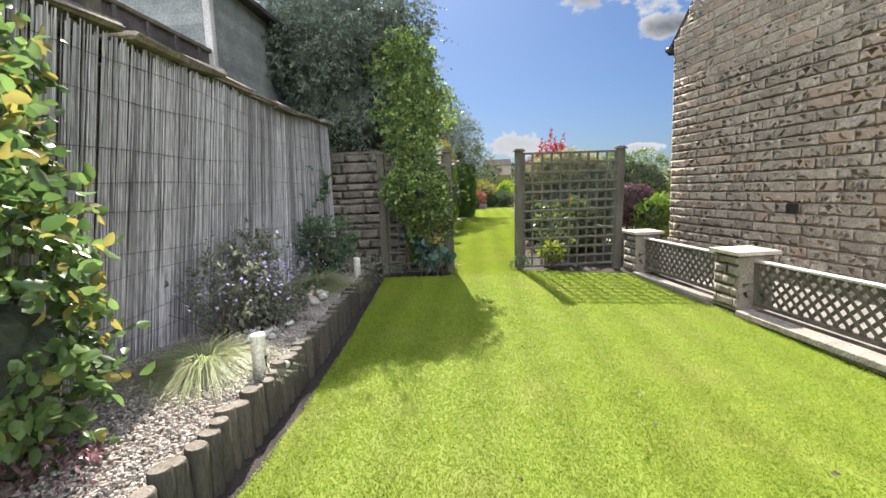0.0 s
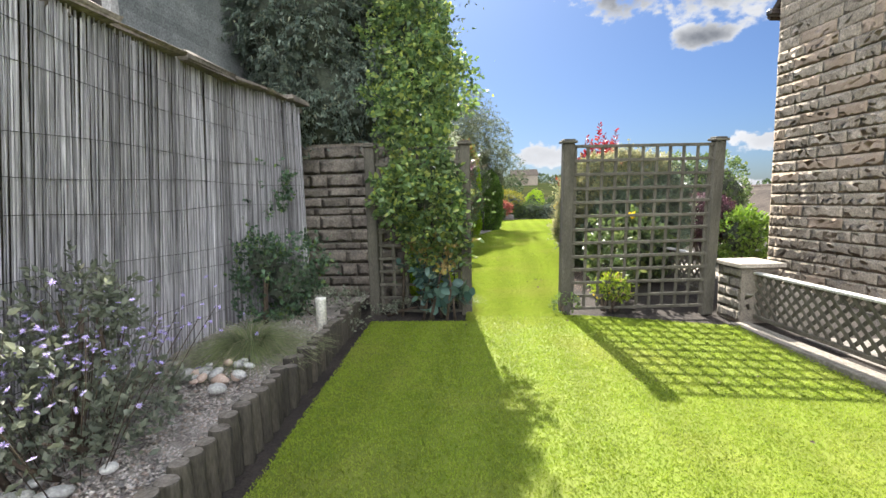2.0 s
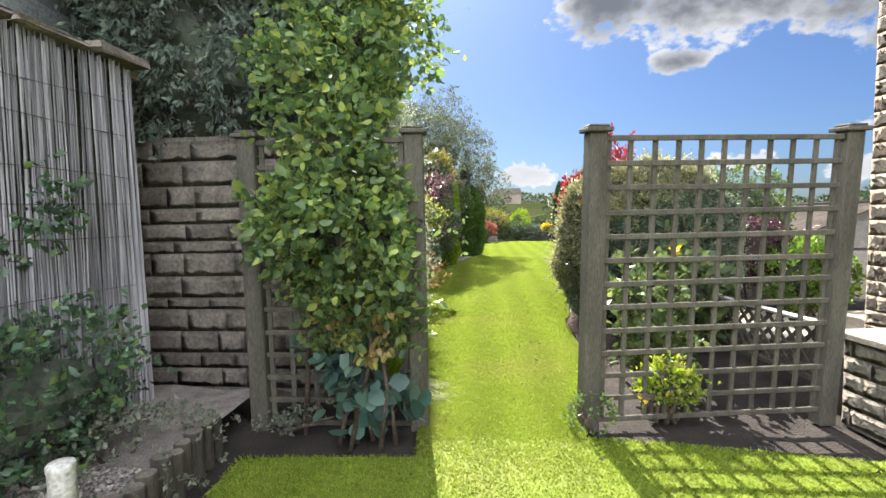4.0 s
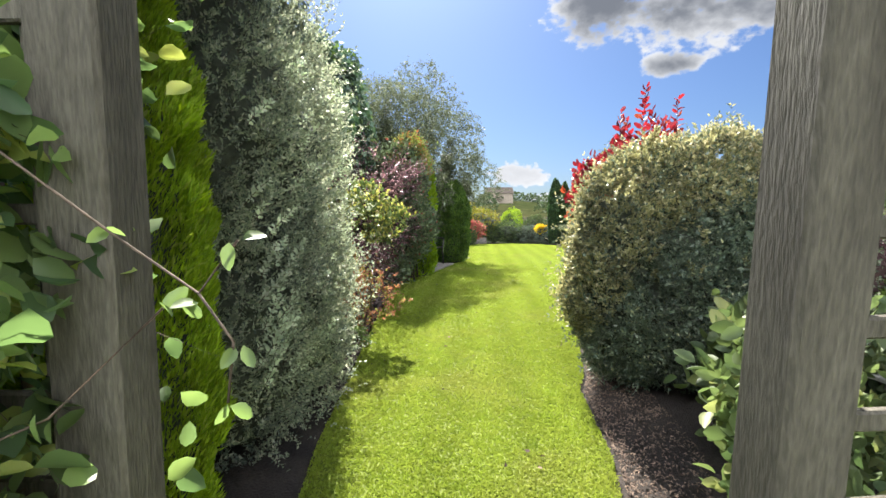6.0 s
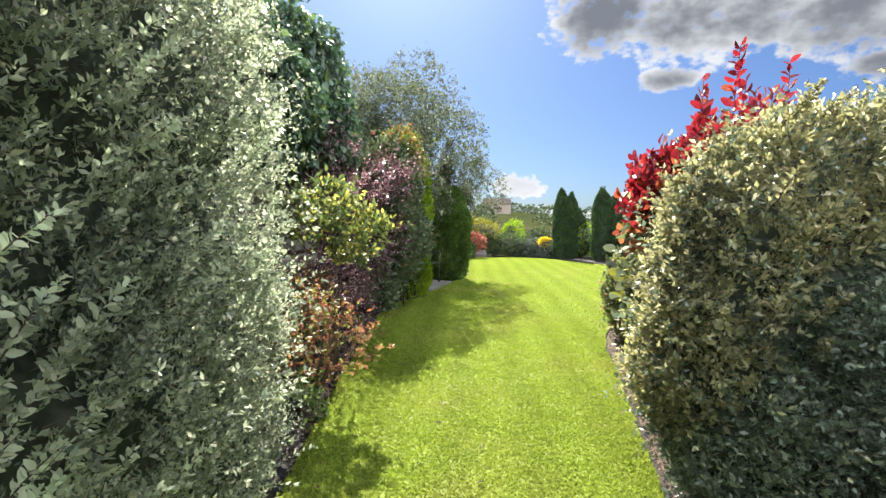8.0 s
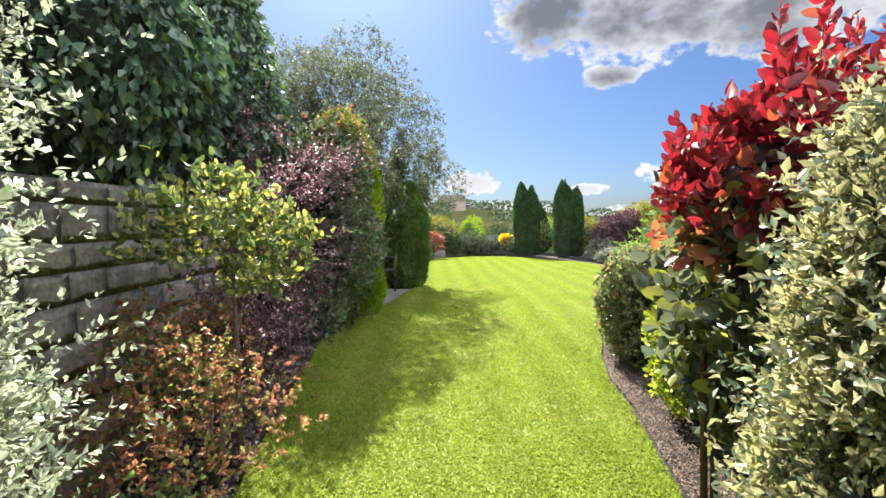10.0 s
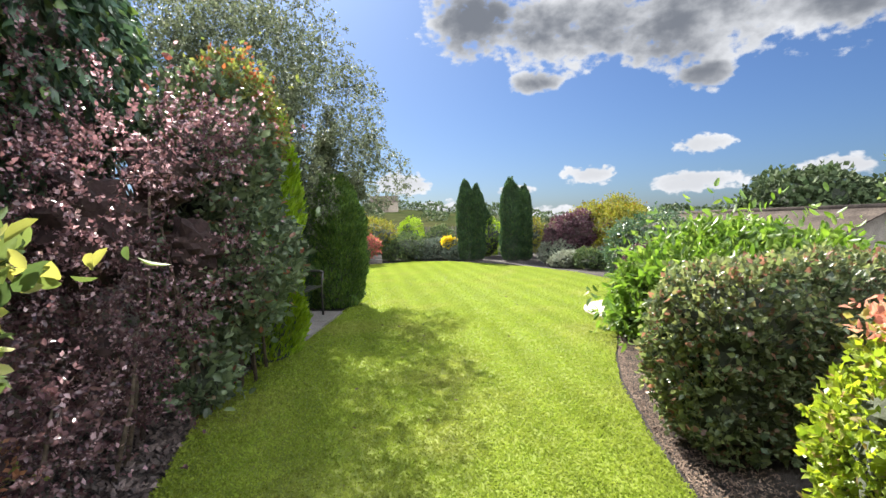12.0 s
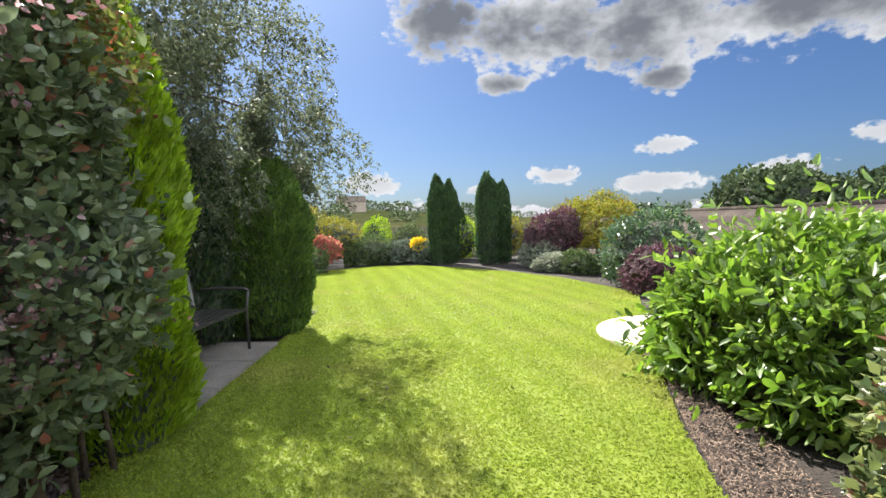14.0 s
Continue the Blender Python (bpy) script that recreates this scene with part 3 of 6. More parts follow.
def build_lawn():
    rs = np.random.RandomState(5)
    rows = sorted(set(np.round(np.arange(-5, 27.95, 0.2), 2)) | {7.08, 7.14, 7.34, 7.4, 27.9})
    cols, v, f = 17, [], []
    for y in rows:
        a, b = lawn_edges(y)
        for i in range(cols):
            t = i / (cols - 1)
            x = a + (b - a) * t + (0.012 * math.sin(y * 9.0 + i) if i in (0, cols - 1) else 0)
            v.append((x, y, lawn_z(x, y) + (0.0 if 0 < i < cols - 1 else -0.02)))
    for j in range(len(rows) - 1):
        for i in range(cols - 1):
            f.append((j * cols + i, j * cols + i + 1, (j + 1) * cols + i + 1, (j + 1) * cols + i))
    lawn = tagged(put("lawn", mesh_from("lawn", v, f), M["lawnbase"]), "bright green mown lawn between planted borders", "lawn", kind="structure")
    # blades: dense along the walk, thinner towards the far end
    n = 760000
    y = 1.0 + 27 * rs.rand(n) ** 1.55
    lo, hi = np.interp(y, *LAWN_L), np.interp(y, *LAWN_R)
    x = lo + (hi - lo) * rs.rand(n)
    keep = (np.abs(x) < 1.6) | (rs.rand(n) < 0.75)
    x, y = x[keep], y[keep]
    n = len(x)
    z = lawn_z(x, y)
    h = rs.uniform(0.008, 0.016, n) * (1 + 0.15 * wave(np.stack([x, y, z], 1), 4, 9.0))
    wd = rs.uniform(0.0022, 0.0040, n) * np.interp(y, [1, 28], [1.05, 4.2])
    a = rs.uniform(0, 6.28, n)
    lean = rs.normal(size=(n, 2)) * 0.6
    b0 = np.stack([x, y, z], 1)
    s = np.stack([np.cos(a) * wd, np.sin(a) * wd, np.zeros(n)], 1)
    tip = b0 + np.stack([lean[:, 0] * h, lean[:, 1] * h, h], 1)
    vv = np.stack([b0 - s, b0 + s, tip], 1).reshape(-1, 3)
    put("grass", mesh_from("grass", vv, np.arange(3 * n).reshape(-1, 3)), M["grass"])
    tagged(bpy.data.objects["grass"], "short mown grass blades", "grass", kind="stuff")
    return lawn


build_ground()
build_lawn()


# ---- structure: trellises, fences, walls, house ----
PITCH = 0.1524


def trellis(name, at, cols, rows, top, label, pitch=PITCH, group="trellises"):
    """A square lattice between two capped posts; local x along the panel, z up, the path side of the panel towards -y."""
    root = empty(name, at)
    tagged(root, label, "trellis", group)
    w = cols * pitch
    for i, x in enumerate((-0.075, w + 0.075)):
        h = top + 0.035
        post = part("post", box_bm(0.118, 0.105, h + 0.1, 0.008, (0, 0, h / 2 - 0.05)), M["greywood"], root, at=pose(x, 0, 0))
        cap = box_bm(0.165, 0.155, 0.028, 0.006, (0, 0, h + 0.014))
        box_bm(0.13, 0.12, 0.018, 0.008, (0, 0, h + 0.037), bm=cap)
        part("cap", cap, M["greywood"], post)
    rs = random.Random(cols)
    hm, vm = bpy.data.meshes.new("slat"), bpy.data.meshes.new("slat")
    b = box_bm(w + 0.03, 0.020, 0.034, 0.004)
    b.to_mesh(hm), b.free()
    b = box_bm(0.034, 0.018, rows * pitch + 0.034, 0.004)
    b.to_mesh(vm), b.free()
    for j in range(rows + 1):
        put("slat", hm, M["greywood"], root, at=pose(w / 2, -0.019, top - j * pitch + rs.uniform(-.003, .003), 0, rs.uniform(-.25, .25), 0))
    for k in range(cols + 1):
        x = min(max(k * pitch, 0.010), w - 0.010)
        put("slat", vm, M["greywood"], root, at=pose(x + rs.uniform(-.003, .003), 0.0, top - rows * pitch / 2, 0, rs.uniform(-.2, .2), 0))
    return root


trellis("garden_trellis", pose(0.753, 7.63, 0.0, 3.6, 0, 9.4), 10, 12, 1.845, "weathered wooden square trellis panel between two capped posts")
trellis("garden_trellis", pose(-1.44, 7.50, 0.02, 1.0, 0, 2.5), 6, 12, 1.85, "weathered wooden trellis overgrown by a clematis", 0.155)


def stone_variants(name, count, depth, rough, seed, nx=4, nz=3, margin=None, stray=0.34):
    """Unit stones, 1 wide and 1 high, their rough front towards -y; the joint side is flat."""
    rs, out = np.random.RandomState(seed), []
    for _ in range(count):
        v, f = [], []
        for j in range(nz + 1):
            for i in range(nx + 1):
                edge = i in (0, nx) or j in (0, nz)
                d = -rough * ((0.45 + 0.45 * rs.rand() if margin is None else margin) if edge else 0.35 + 0.65 * rs.rand())
                jx = 0 if i in (0, nx) else rs.uniform(-stray, stray) / nx
                jz = 0 if j in (0, nz) else rs.uniform(-stray, stray) / nz
                v.append((i / nx - 0.5 + jx, d, j / nz - 0.5 + jz))
        for j in range(nz):
            for i in range(nx):
                a = j * (nx + 1) + i
                f += [(a, a + 1, a + nx + 2), (a, a + nx + 2, a + nx + 1)]
        rim = [i for i in range(nx + 1)] + [(j + 1) * (nx + 1) - 1 for j in range(1, nz + 1)] + [nz * (nx + 1) + i for i in range(nx - 1, -1, -1)] + [j * (nx + 1) for j in range(nz - 1, 0, -1)]
        k0 = len(v)
        v += [(v[i][0], depth, v[i][2]) for i in rim]
        for i in range(len(rim)):
            a, b = rim[i], rim[(i + 1) % len(rim)]
            c, d = k0 + (i + 1) % len(rim), k0 + i
            f += [(b, a, d), (b, d, c)]
        out.append((np.array(v), np.array(f)))
    return out


def stone_face(root, at, length, height, course, mean, mat, seed, variants, joint=0.010, limit=300, top=None, keep=None, uneven=0.0, piece="stone"):
    """Courses of single stones over local x 0..length and z 0..height, faces towards -y. The first ones are objects, the rest one mesh."""
    rs = random.Random(seed)
    metas = []
    for v, f in variants:
        me = mesh_from(piece, v, f)
        me.materials.append(mat)
        metas.append(me)
    z, made, V, F, base = 0.0, 0, [], [], 0
    while z < height - 0.03:
        h = course * (1 + uneven * rs.uniform(-1, 1))
        x = -rs.uniform(0, mean)
        while x < length:
            w = mean * rs.uniform(0.6, 1.5)
            a, b = max(x, 0), min(x + w, length)
            x += w
            if b - a < 0.05 or (top and z + h > top((a + b) / 2)) or (keep and not keep((a + b) / 2, z + h / 2)):
                continue
            i = rs.randrange(len(metas))
            flip = rs.choice((-1, 1))
            sx, sz = (b - a - joint) * flip, h - joint
            m = pose((a + b) / 2, rs.uniform(-.0006, .0006), z + h / 2, 0, rs.uniform(-1, 1) * (uneven * 6 if uneven > 0.4 else 0), 0) @ Matrix.Diagonal((sx, 1, sz, 1))
            if made < limit:
                o = put(piece, metas[i], None, root, at=at @ m)
                made += 1
            else:
                v, f = variants[i]
                mm = np.array(at @ m)
                V.append(v @ mm[:3, :3].T + mm[:3, 3])
                F.append((f if flip > 0 else f[:, ::-1]) + base)
                base += len(v)
        z += h
    if V:
        o = put("masonry", mesh_from("masonry", np.concatenate(V), np.concatenate(F)), mat, root)
        o["kind"] = "stuff"


# house: its gable wall stands along the garden on the right, turned a little from the walk
HOUSE = pose(3.89, 9.6, -0.25, 0, 0, 0) @ pose(0, 0, 0, 0, 0, -78.6)     # local x runs from the far corner towards the start


def house_top(s):
    return 4.22 + 0.95 * (s if s < 4.6 else 9.2 - s)


def build_house():
    root = tagged(empty("house"), "coursed rock-faced buff stone house gable", "house")
    length = 9.2
    bm = bmesh.new()
    prof = [(0.0, 0.0), (length, 0.0), (length, house_top(length)), (length / 2, house_top(length / 2)), (0.0, house_top(0))]
    front = [bm.verts.new((x, 0.0, z)) for x, z in prof]
    back = [bm.verts.new((x, 6.0, z)) for x, z in prof]
    bm.faces.new(front), bm.faces.new(back[::-1])
    for i in range(5):
        bm.faces.new((front[i], front[(i + 1) % 5], back[(i + 1) % 5], back[i]))
    bmesh.ops.recalc_face_normals(bm, faces=bm.faces)
    bmesh.ops.transform(bm, matrix=HOUSE, verts=bm.verts)
    part("wall", bm, M["mortar"], root)
    for sgn, x0 in ((1, 0.0), (-1, length)):
        b = bmesh.new()
        ang = math.atan(0.95)
        run = (length / 2 + 0.25) / math.cos(ang)
        box_bm(run, 6.0, 0.09, 0.01, (run / 2 - 0.3, 3.012, 0.06), bm=b)
        m = HOUSE @ pose(x0, 0, house_top(0)) @ Matrix.Diagonal((sgn, 1, 1, 1)) @ pose(0, 0, 0, 0, -math.degrees(ang), 0)
        bmesh.ops.transform(b, matrix=m, verts=b.verts)
        bmesh.ops.recalc_face_normals(b, faces=b.faces)
        part("roof", b, M["roof"], root)
    g_ = box_bm(0.10, 6.2, 0.09, 0.02, (-0.12, 3.0, house_top(0) - 0.12))
    bmesh.ops.transform(g_, matrix=HOUSE, verts=g_.verts)
    part("gutter", g_, M["plastic"], root)
    # air brick with louvres
    vent = box_bm(0.20, 0.02, 0.135, 0.004, (2.83, -0.035, 1.14))
    for k in range(5):
        box_bm(0.18, 0.012, 0.012, 0.0, (2.83, -0.05, 1.09 + k * 0.025), bm=vent)
    bmesh.ops.transform(vent, matrix=HOUSE, verts=vent.verts)
    part("air_brick", vent, M["plastic"], root, "brown louvred air brick")
    return root


HOUSE_ROOT = build_house()


def pier(at, label):
    root = tagged(empty("garden_pier", at), label, "pier", "piers of the low wall")
    part("core", box_bm(0.40, 0.40, 0.60, 0.0, (0.195, 0.195, 0.22)), M["mortar"], root)
    vs = stone_variants("block", 4, 0.03, 0.018, 12, 7, 4)
    sides = stone_variants("block", 2, 0.03, 0.006, 13, 2, 2)
    for k, (ang, x, y, rock) in enumerate(((0, 0, 0, False), (-90, 0, 0.39, True), (90, 0.39, 0, False), (180, 0.39, 0.39, False))):
        stone_face(root, pose(x, y, -0.06, 0, 0, ang), 0.39, 0.59, 0.118 if rock else 0.118, 0.27, M["block"], 5 + k, vs if rock else sides, 0.008, piece="block")
    part("coping", box_bm(0.50, 0.50, 0.045, 0.006, (0.195, 0.195, 0.555)), M["cap"], root, "pale coping slab")
    return root


pier(pose(2.83, 5.16, -0.03, 0, 0, 8.5), "rough stone block pier with a pale coping slab")
pier(pose(2.53, 7.52, -0.03, 0, 0, 8.5), "rough stone block pier beside the trellis with a pale coping slab")
pier(pose(3.20, 2.66, -0.06, 0, 0, 8.5), "rough stone block pier with a pale coping slab")


def lattice_panel(at, length, height, label):
    """A framed diamond lattice on a plinth; local y along it, the lawn on -x."""
    root = tagged(empty("lattice_fence", at), label, "lattice fence", "lattice panels of the low wall")
    part("top_rail", box_bm(0.075, length, 0.028, 0.006, (0, length / 2, height)), M["palewood"], root, "pale weathered top rail")
    part("bottom_rail", box_bm(0.045, length, 0.04, 0.005, (0, length / 2, 0.05)), M["greywood"], root)
    for y in (0.022, length - 0.022):
        part("stile", box_bm(0.045, 0.044, height - 0.08, 0.005, (0, y, height / 2 + 0.025)), M["greywood"], root)
    hh = height - 0.085
    z0, step, rs = 0.07, 0.105, random.Random(3)
    for sgn, off in ((1, -0.008), (-1, 0.008)):
        y = -hh + 0.05
        while y < length:
            # a diagonal slat clipped to the frame
            ya, yb = y, y + hh
            za, zb = (z0, z0 + hh) if sgn > 0 else (z0 + hh, z0)
            ca, cb = max(ya, 0.03), min(yb, length - 0.03)
            if cb - ca > 0.03:
                t0, t1 = (ca - ya) / hh, (cb - ya) / hh
                A, B = Vector((off, ca, za + (zb - za) * t0)), Vector((off, cb, za + (zb - za) * t1))
                d = B - A
                ang = math.degrees(math.atan2(d.z, d.y))
                part("slat", box_bm(0.009, d.length, 0.036, 0.002), M["greywood"], root, at=Matrix.Translation((A + B) / 2) @ pose(0, 0, 0, ang, 0, 0))
            y += step * 1.18
    return root


for (x, y), ln in (((3.105, 5.62), 2.02), ((3.46, 3.10), 2.12), ((3.78, 0.6), 2.1)):
    lattice_panel(pose(x - 0.13, y, -0.08, 0, 0, 8.5), ln, 0.52, "weathered diamond lattice panel with a pale top rail")
for i, (y, ln) in enumerate(((5.63, 1.88), (3.12, 2.02), (0.7, 1.9))):
    s = part("plinth_slab", box_bm(0.20, ln, 0.06, 0.006, (0, ln / 2, 0)), M["block"], None, at=pose(2.76 + (5.63 - y) * 0.152 + 0.03, y, -0.115, 0, 0, 8.5))
    tagged(s, "pale concrete edging slab under the lattice panel", "edging slab", "edging slabs")
# paved passage between the low wall and the house
tagged(part("passage_paving", box_bm(1.7, 12, 0.04, 0.0, (0.55, -4.0, 0)), M["paving"], None, at=pose(3.1, 8.6, -0.20, 0, 0, 8.5)), "grey paved passage along the house wall", "paving", kind="structure")
# paved terrace beyond the trellis
tagged(part("terrace_paving", box_bm(3.0, 2.6, 0.05, 0.0, (0, 0, 0)), M["patio"], None, at=pose(4.3, 11.2, 0.0, 0, 0, 8.5)), "pale paved terrace beside the house", "paving", kind="structure")
lattice_panel(pose(2.55, 8.25, 0.02, 0, 0, 8.5), 1.5, 0.50, "weathered diamond lattice panel with a pale top rail")


def fence_x(y, z):
    """The reed screen leans out over the bed as it rises."""
    lo, hi = -2.56 + 0.004 * (y - 4), -2.27 - 0.084 * (y - 4)
    return lo + (hi - lo) * z / 2.35 + 0.20 * min(max((y - 6.1) / 1.3, 0), 1) ** 1.6


def build_reeds():
    root = tagged(empty("reed_screen", pose(-2.5, 3, 0.15)), "tall silvery split reed screen tied with wire", "reed fence")
    off = np.array((-2.5, 3, 0.15))
    rs = np.random.RandomState(7)
    V, F, b = [], [], 0
    y, sides = -2.0, 5
    while y < 7.56:
        r = rs.uniform(0.0032, 0.0072)
        top = 2.365 + 0.018 * (y - 4.5) + 0.02 * math.sin(y * 1.3) + rs.uniform(-.04, .03)
        bow = rs.uniform(-.006, .006)
        lean = rs.normal() * 0.012
        dx = 0.012 * math.sin(y * 2.1) + rs.uniform(-.004, .004)
        for k, t in enumerate((0.0, 0.5, 1.0)):
            z = 0.12 + (top - 0.12) * t
            cx, cy = fence_x(y, z) + dx + bow * (k == 1), y + lean * (t - 0.3) * 2
            V += [(cx + math.cos(a) * r, cy + math.sin(a) * r, z) for a in [2 * math.pi * q / sides for q in range(sides)]]
        for k in range(2):
            for q in range(sides):
                F.append((b + k * sides + q, b + k * sides + (q + 1) % sides, b + (k + 1) * sides + (q + 1) % sides, b + (k + 1) * sides + q))
        b += 3 * sides
        y += r * 2 * rs.uniform(0.72, 1.02)
    o = put("reeds", mesh_from("reeds", np.array(V) - off, F), M["reed"], root, "split grey reeds")
    o["kind"] = "stuff"
    for k in range(9):
        z = 0.30 + k * 0.235 + (0.05, -0.03, 0.02, -0.05, 0.04, 0.0, -0.04, 0.03, 0.0)[k]
        path = [(fence_x(yy, z) + 0.013 + 0.012 * math.sin(yy * 2.1) - off[0], yy - off[1], z + 0.012 * math.sin(yy * 3 + k * 2) - 0.02 * math.sin(yy * .9 + k) - off[2]) for yy in np.arange(-2, 7.55, 0.16)]
        part("binding_wire", tube_bm(path, 0.0021, 5), M["wire"], root)
    return root


build_reeds()


def build_boundary_wall():
    """Old stone wall behind the reeds with rough coping slabs, and its return facing the lawn."""
    root = tagged(empty("wall_west"), "old dark rubble stone boundary wall with rough coping", "wall", kind="structure")
    bm = bmesh.new()
    a = [(-2.72, -4), (-2.72, 2), (-2.74, 5), (-2.72, 8.05), (-3.25, 8.05), (-3.25, -4)]
    lo = [bm.verts.new((x, y, -0.2)) for x, y in a]
    hi = [bm.verts.new((x, y, 2.33)) for x, y in a]
    bm.faces.new(hi)
    for i in range(6):
        bm.faces.new((lo[i], lo[(i + 1) % 6], hi[(i + 1) % 6], hi[i]))
    bmesh.ops.recalc_face_normals(bm, faces=bm.faces)
    part("wall_body", bm, M["drystone"], root)
    rs = random.Random(4)
    y = -3.8
    while y < 7.5:
        ln = rs.uniform(0.35, 0.75)
        th = rs.uniform(0.04, 0.075)
        b = box_bm(rs.uniform(0.62, 0.72), ln - 0.02, th, 0.012, (0, 0, 0))
        for v in b.verts:
            v.co += Vector((rs.uniform(-.022, .022), rs.uniform(-.015, .015), rs.uniform(-.010, .010)))
        x = fence_x(y + ln / 2, 2.35) - 0.27 + rs.uniform(-.04, .03)
        part("coping_stone", b, M["drystone"], root, at=pose(x, y + ln / 2, 2.41 + 0.012 * (y - 4.5) + rs.uniform(-.015, .02), rs.uniform(-2, 2), rs.uniform(-3, 3), rs.uniform(-5, 5)))
        if rs.random() < 0.6:
            b = box_bm(0.4, rs.uniform(.2, .4), 0.05, 0.01)
            for v in b.verts:
                v.co += Vector((rs.uniform(-.02, .02), rs.uniform(-.015, .015), rs.uniform(-.008, .008)))
            part("coping_stone", b, M["drystone"], root, at=pose(x + 0.04, y + ln / 2 + rs.uniform(-.1, .1), 2.35 + 0.012 * (y - 4.5), 0, 0, rs.uniform(-8, 8)))
        y += ln
    ret = tagged(empty("wall_return"), "rough rubble stone wall with patchy mortar", "wall", kind="structure")
    part("wall_body", box_bm(1.55, 0.45, 2.15, 0.0, (-1.98, 8.20, 0.95)), M["mortar"], ret)
    stone_face(ret, pose(-2.72, 7.974, -0.05, 0, 0, 0), 1.5, 2.0, 0.14, 0.32, M["drystone"], 8, stone_variants("stone", 8, 0.05, 0.010, 21, 6, 4), 0.006, uneven=0.38)
    return root


build_boundary_wall()


def build_neighbour():
    """Dark panelled fence and a boarded shed on the higher ground behind the wall."""
    up = tagged(part("neighbour_ground", box_bm(8, 16, 2.3, 0.0, (-7.28, 2.0, 1.05)), M["soil"]), "raised ground behind the boundary wall", "ground", kind="structure")
    root = tagged(empty("panel_fence", pose(-3.35, 2, 2.2)), "dark stained panel fence with grey posts", "fence")
    for i in range(4):
        y = -3.6 + i * 1.9
        part("panel", box_bm(0.03, 1.78, 1.05, 0.004, (0, y + 0.95, 0.48)), M["darkwood"], root)
        for k in range(4):
            part("batten", box_bm(0.03, 0.05, 1.05, 0.004, (0.03, y + 0.25 + k * 0.45, 0.48)), M["darkwood"], root)
        part("rail", box_bm(0.06, 1.8, 0.05, 0.006, (0.025, y + 0.95, 0.98)), M["greywood"], root)
    for i in range(5):
        part("post", box_bm(0.10, 0.10, 1.75 if i == 4 else 1.35, 0.01, (0.02, -3.6 + i * 1.9 + 0.01, 0.80 if i == 4 else 0.6)), M["palewood"] if i == 4 else M["greywood"], root)
    shed = tagged(empty("garden_shed", pose(-3.42, 6.15, 2.18)), "grey-green weatherboarded shed above the wall", "shed")
    part("wall", box_bm(2.4, 3.0, 2.1, 0.0, (-1.25, 1.55, 1.05)), M["shed"], shed)
    for k in range(16):
        part("board", box_bm(0.022, 3.02, 0.14, 0.004, (-0.025, 1.55, 0.08 + k * 0.128), turn=pose(0, 0, 0, 0, 7, 0)), M["shed"], shed)
        part("board", box_bm(2.42, 0.022, 0.14, 0.004, (-1.25, 0.03, 0.08 + k * 0.128), turn=pose(0, 0, 0, 7, 0, 0)), M["shed"], shed)
    part("corner_post", box_bm(0.09, 0.09, 2.1, 0.006, (0.0, 0.02, 1.05)), M["shed"], shed)
    rf = box_bm(2.9, 3.4, 0.08, 0.01, (-1.25, 1.55, 2.25), turn=pose(0, 0, 0, 0, 8, 0))
    part("roof", rf, M["darkwood"], shed)


build_neighbour()


# ---- raised bed and its things ----
def log_x(y):
    return float(np.interp(y, [-3, 2, 3.3, 4.5, 6.2, 7.1], [-1.36, -1.34, -1.36, -1.43, -1.56, -1.64]))


def build_bed():
    v, f, ys = [], [], np.arange(-3, 7.9, 0.3)
    for y in ys:
        for t in (0, 0.3, 0.7, 1):
            v.append((log_x(y) - 0.02 + (-2.62 - log_x(y)) * t, y, 0.13 + 0.03 * math.sin(y * 2 + t * 5) * (0 < t < 1)))
    f = [(j * 4 + i, j * 4 + i + 1, (j + 1) * 4 + i + 1, (j + 1) * 4 + i) for j in range(len(ys) - 1) for i in range(3)]
    tagged(put("raised_bed", mesh_from("raised_bed", v, f), M["gravelbed"]), "raised soil bed behind the log edging", "flower bed", kind="structure")
    # gravel
    rs = np.random.RandomState(3)
    n = 27000
    y = 0.8 + 5.8 * rs.rand(n) ** 1.15
    lx = np.interp(y, [-3, 2, 3.3, 4.5, 6.2, 7.1], [-1.36, -1.34, -1.36, -1.43, -1.56, -1.64]) - 0.06
    x = lx + (-2.55 - lx) * rs.rand(n)
    z = 0.145 + 0.03 * np.sin(y * 2 + 2) + rs.uniform(-.006, .012, n)
    s = rs.uniform(0.007, 0.019, n)
    octa = np.array([(1, 0, 0), (0, 1, 0), (-1, 0, 0), (0, -1, 0), (0, 0, .6), (0, 0, -.6)], float)
    ang = rs.uniform(0, 6.28, n)
    c, si = np.cos(ang), np.sin(ang)
    q = octa[None] * (1 + 0.35 * rs.uniform(-1, 1, (n, 6, 1))) * s[:, None, None] * np.stack([np.ones(n), rs.uniform(.5, .9, n), rs.uniform(.5, 1, n)], 1)[:, None]
    tl = rs.uniform(-.5, .5, n)[:, None]
    vx, vy, vz = q[..., 0] * c[:, None] - q[..., 1] * si[:, None], q[..., 0] * si[:, None] + q[..., 1] * c[:, None], q[..., 2]
    V = np.stack([vx + x[:, None], vy + y[:, None], vz + tl * vx + z[:, None]], -1).reshape(-1, 3)
    o = (np.arange(n) * 6)[:, None]
    F = np.concatenate([o + t for t in ([0, 1, 4], [1, 2, 4], [2, 3, 4], [3, 0, 4], [1, 0, 5], [2, 1, 5], [3, 2, 5], [0, 3, 5])])
    tagged(put("gravel", mesh_from("gravel", V, F), M["gravel"]), "pale buff slate and gravel chippings", "gravel", kind="stuff")


build_bed()


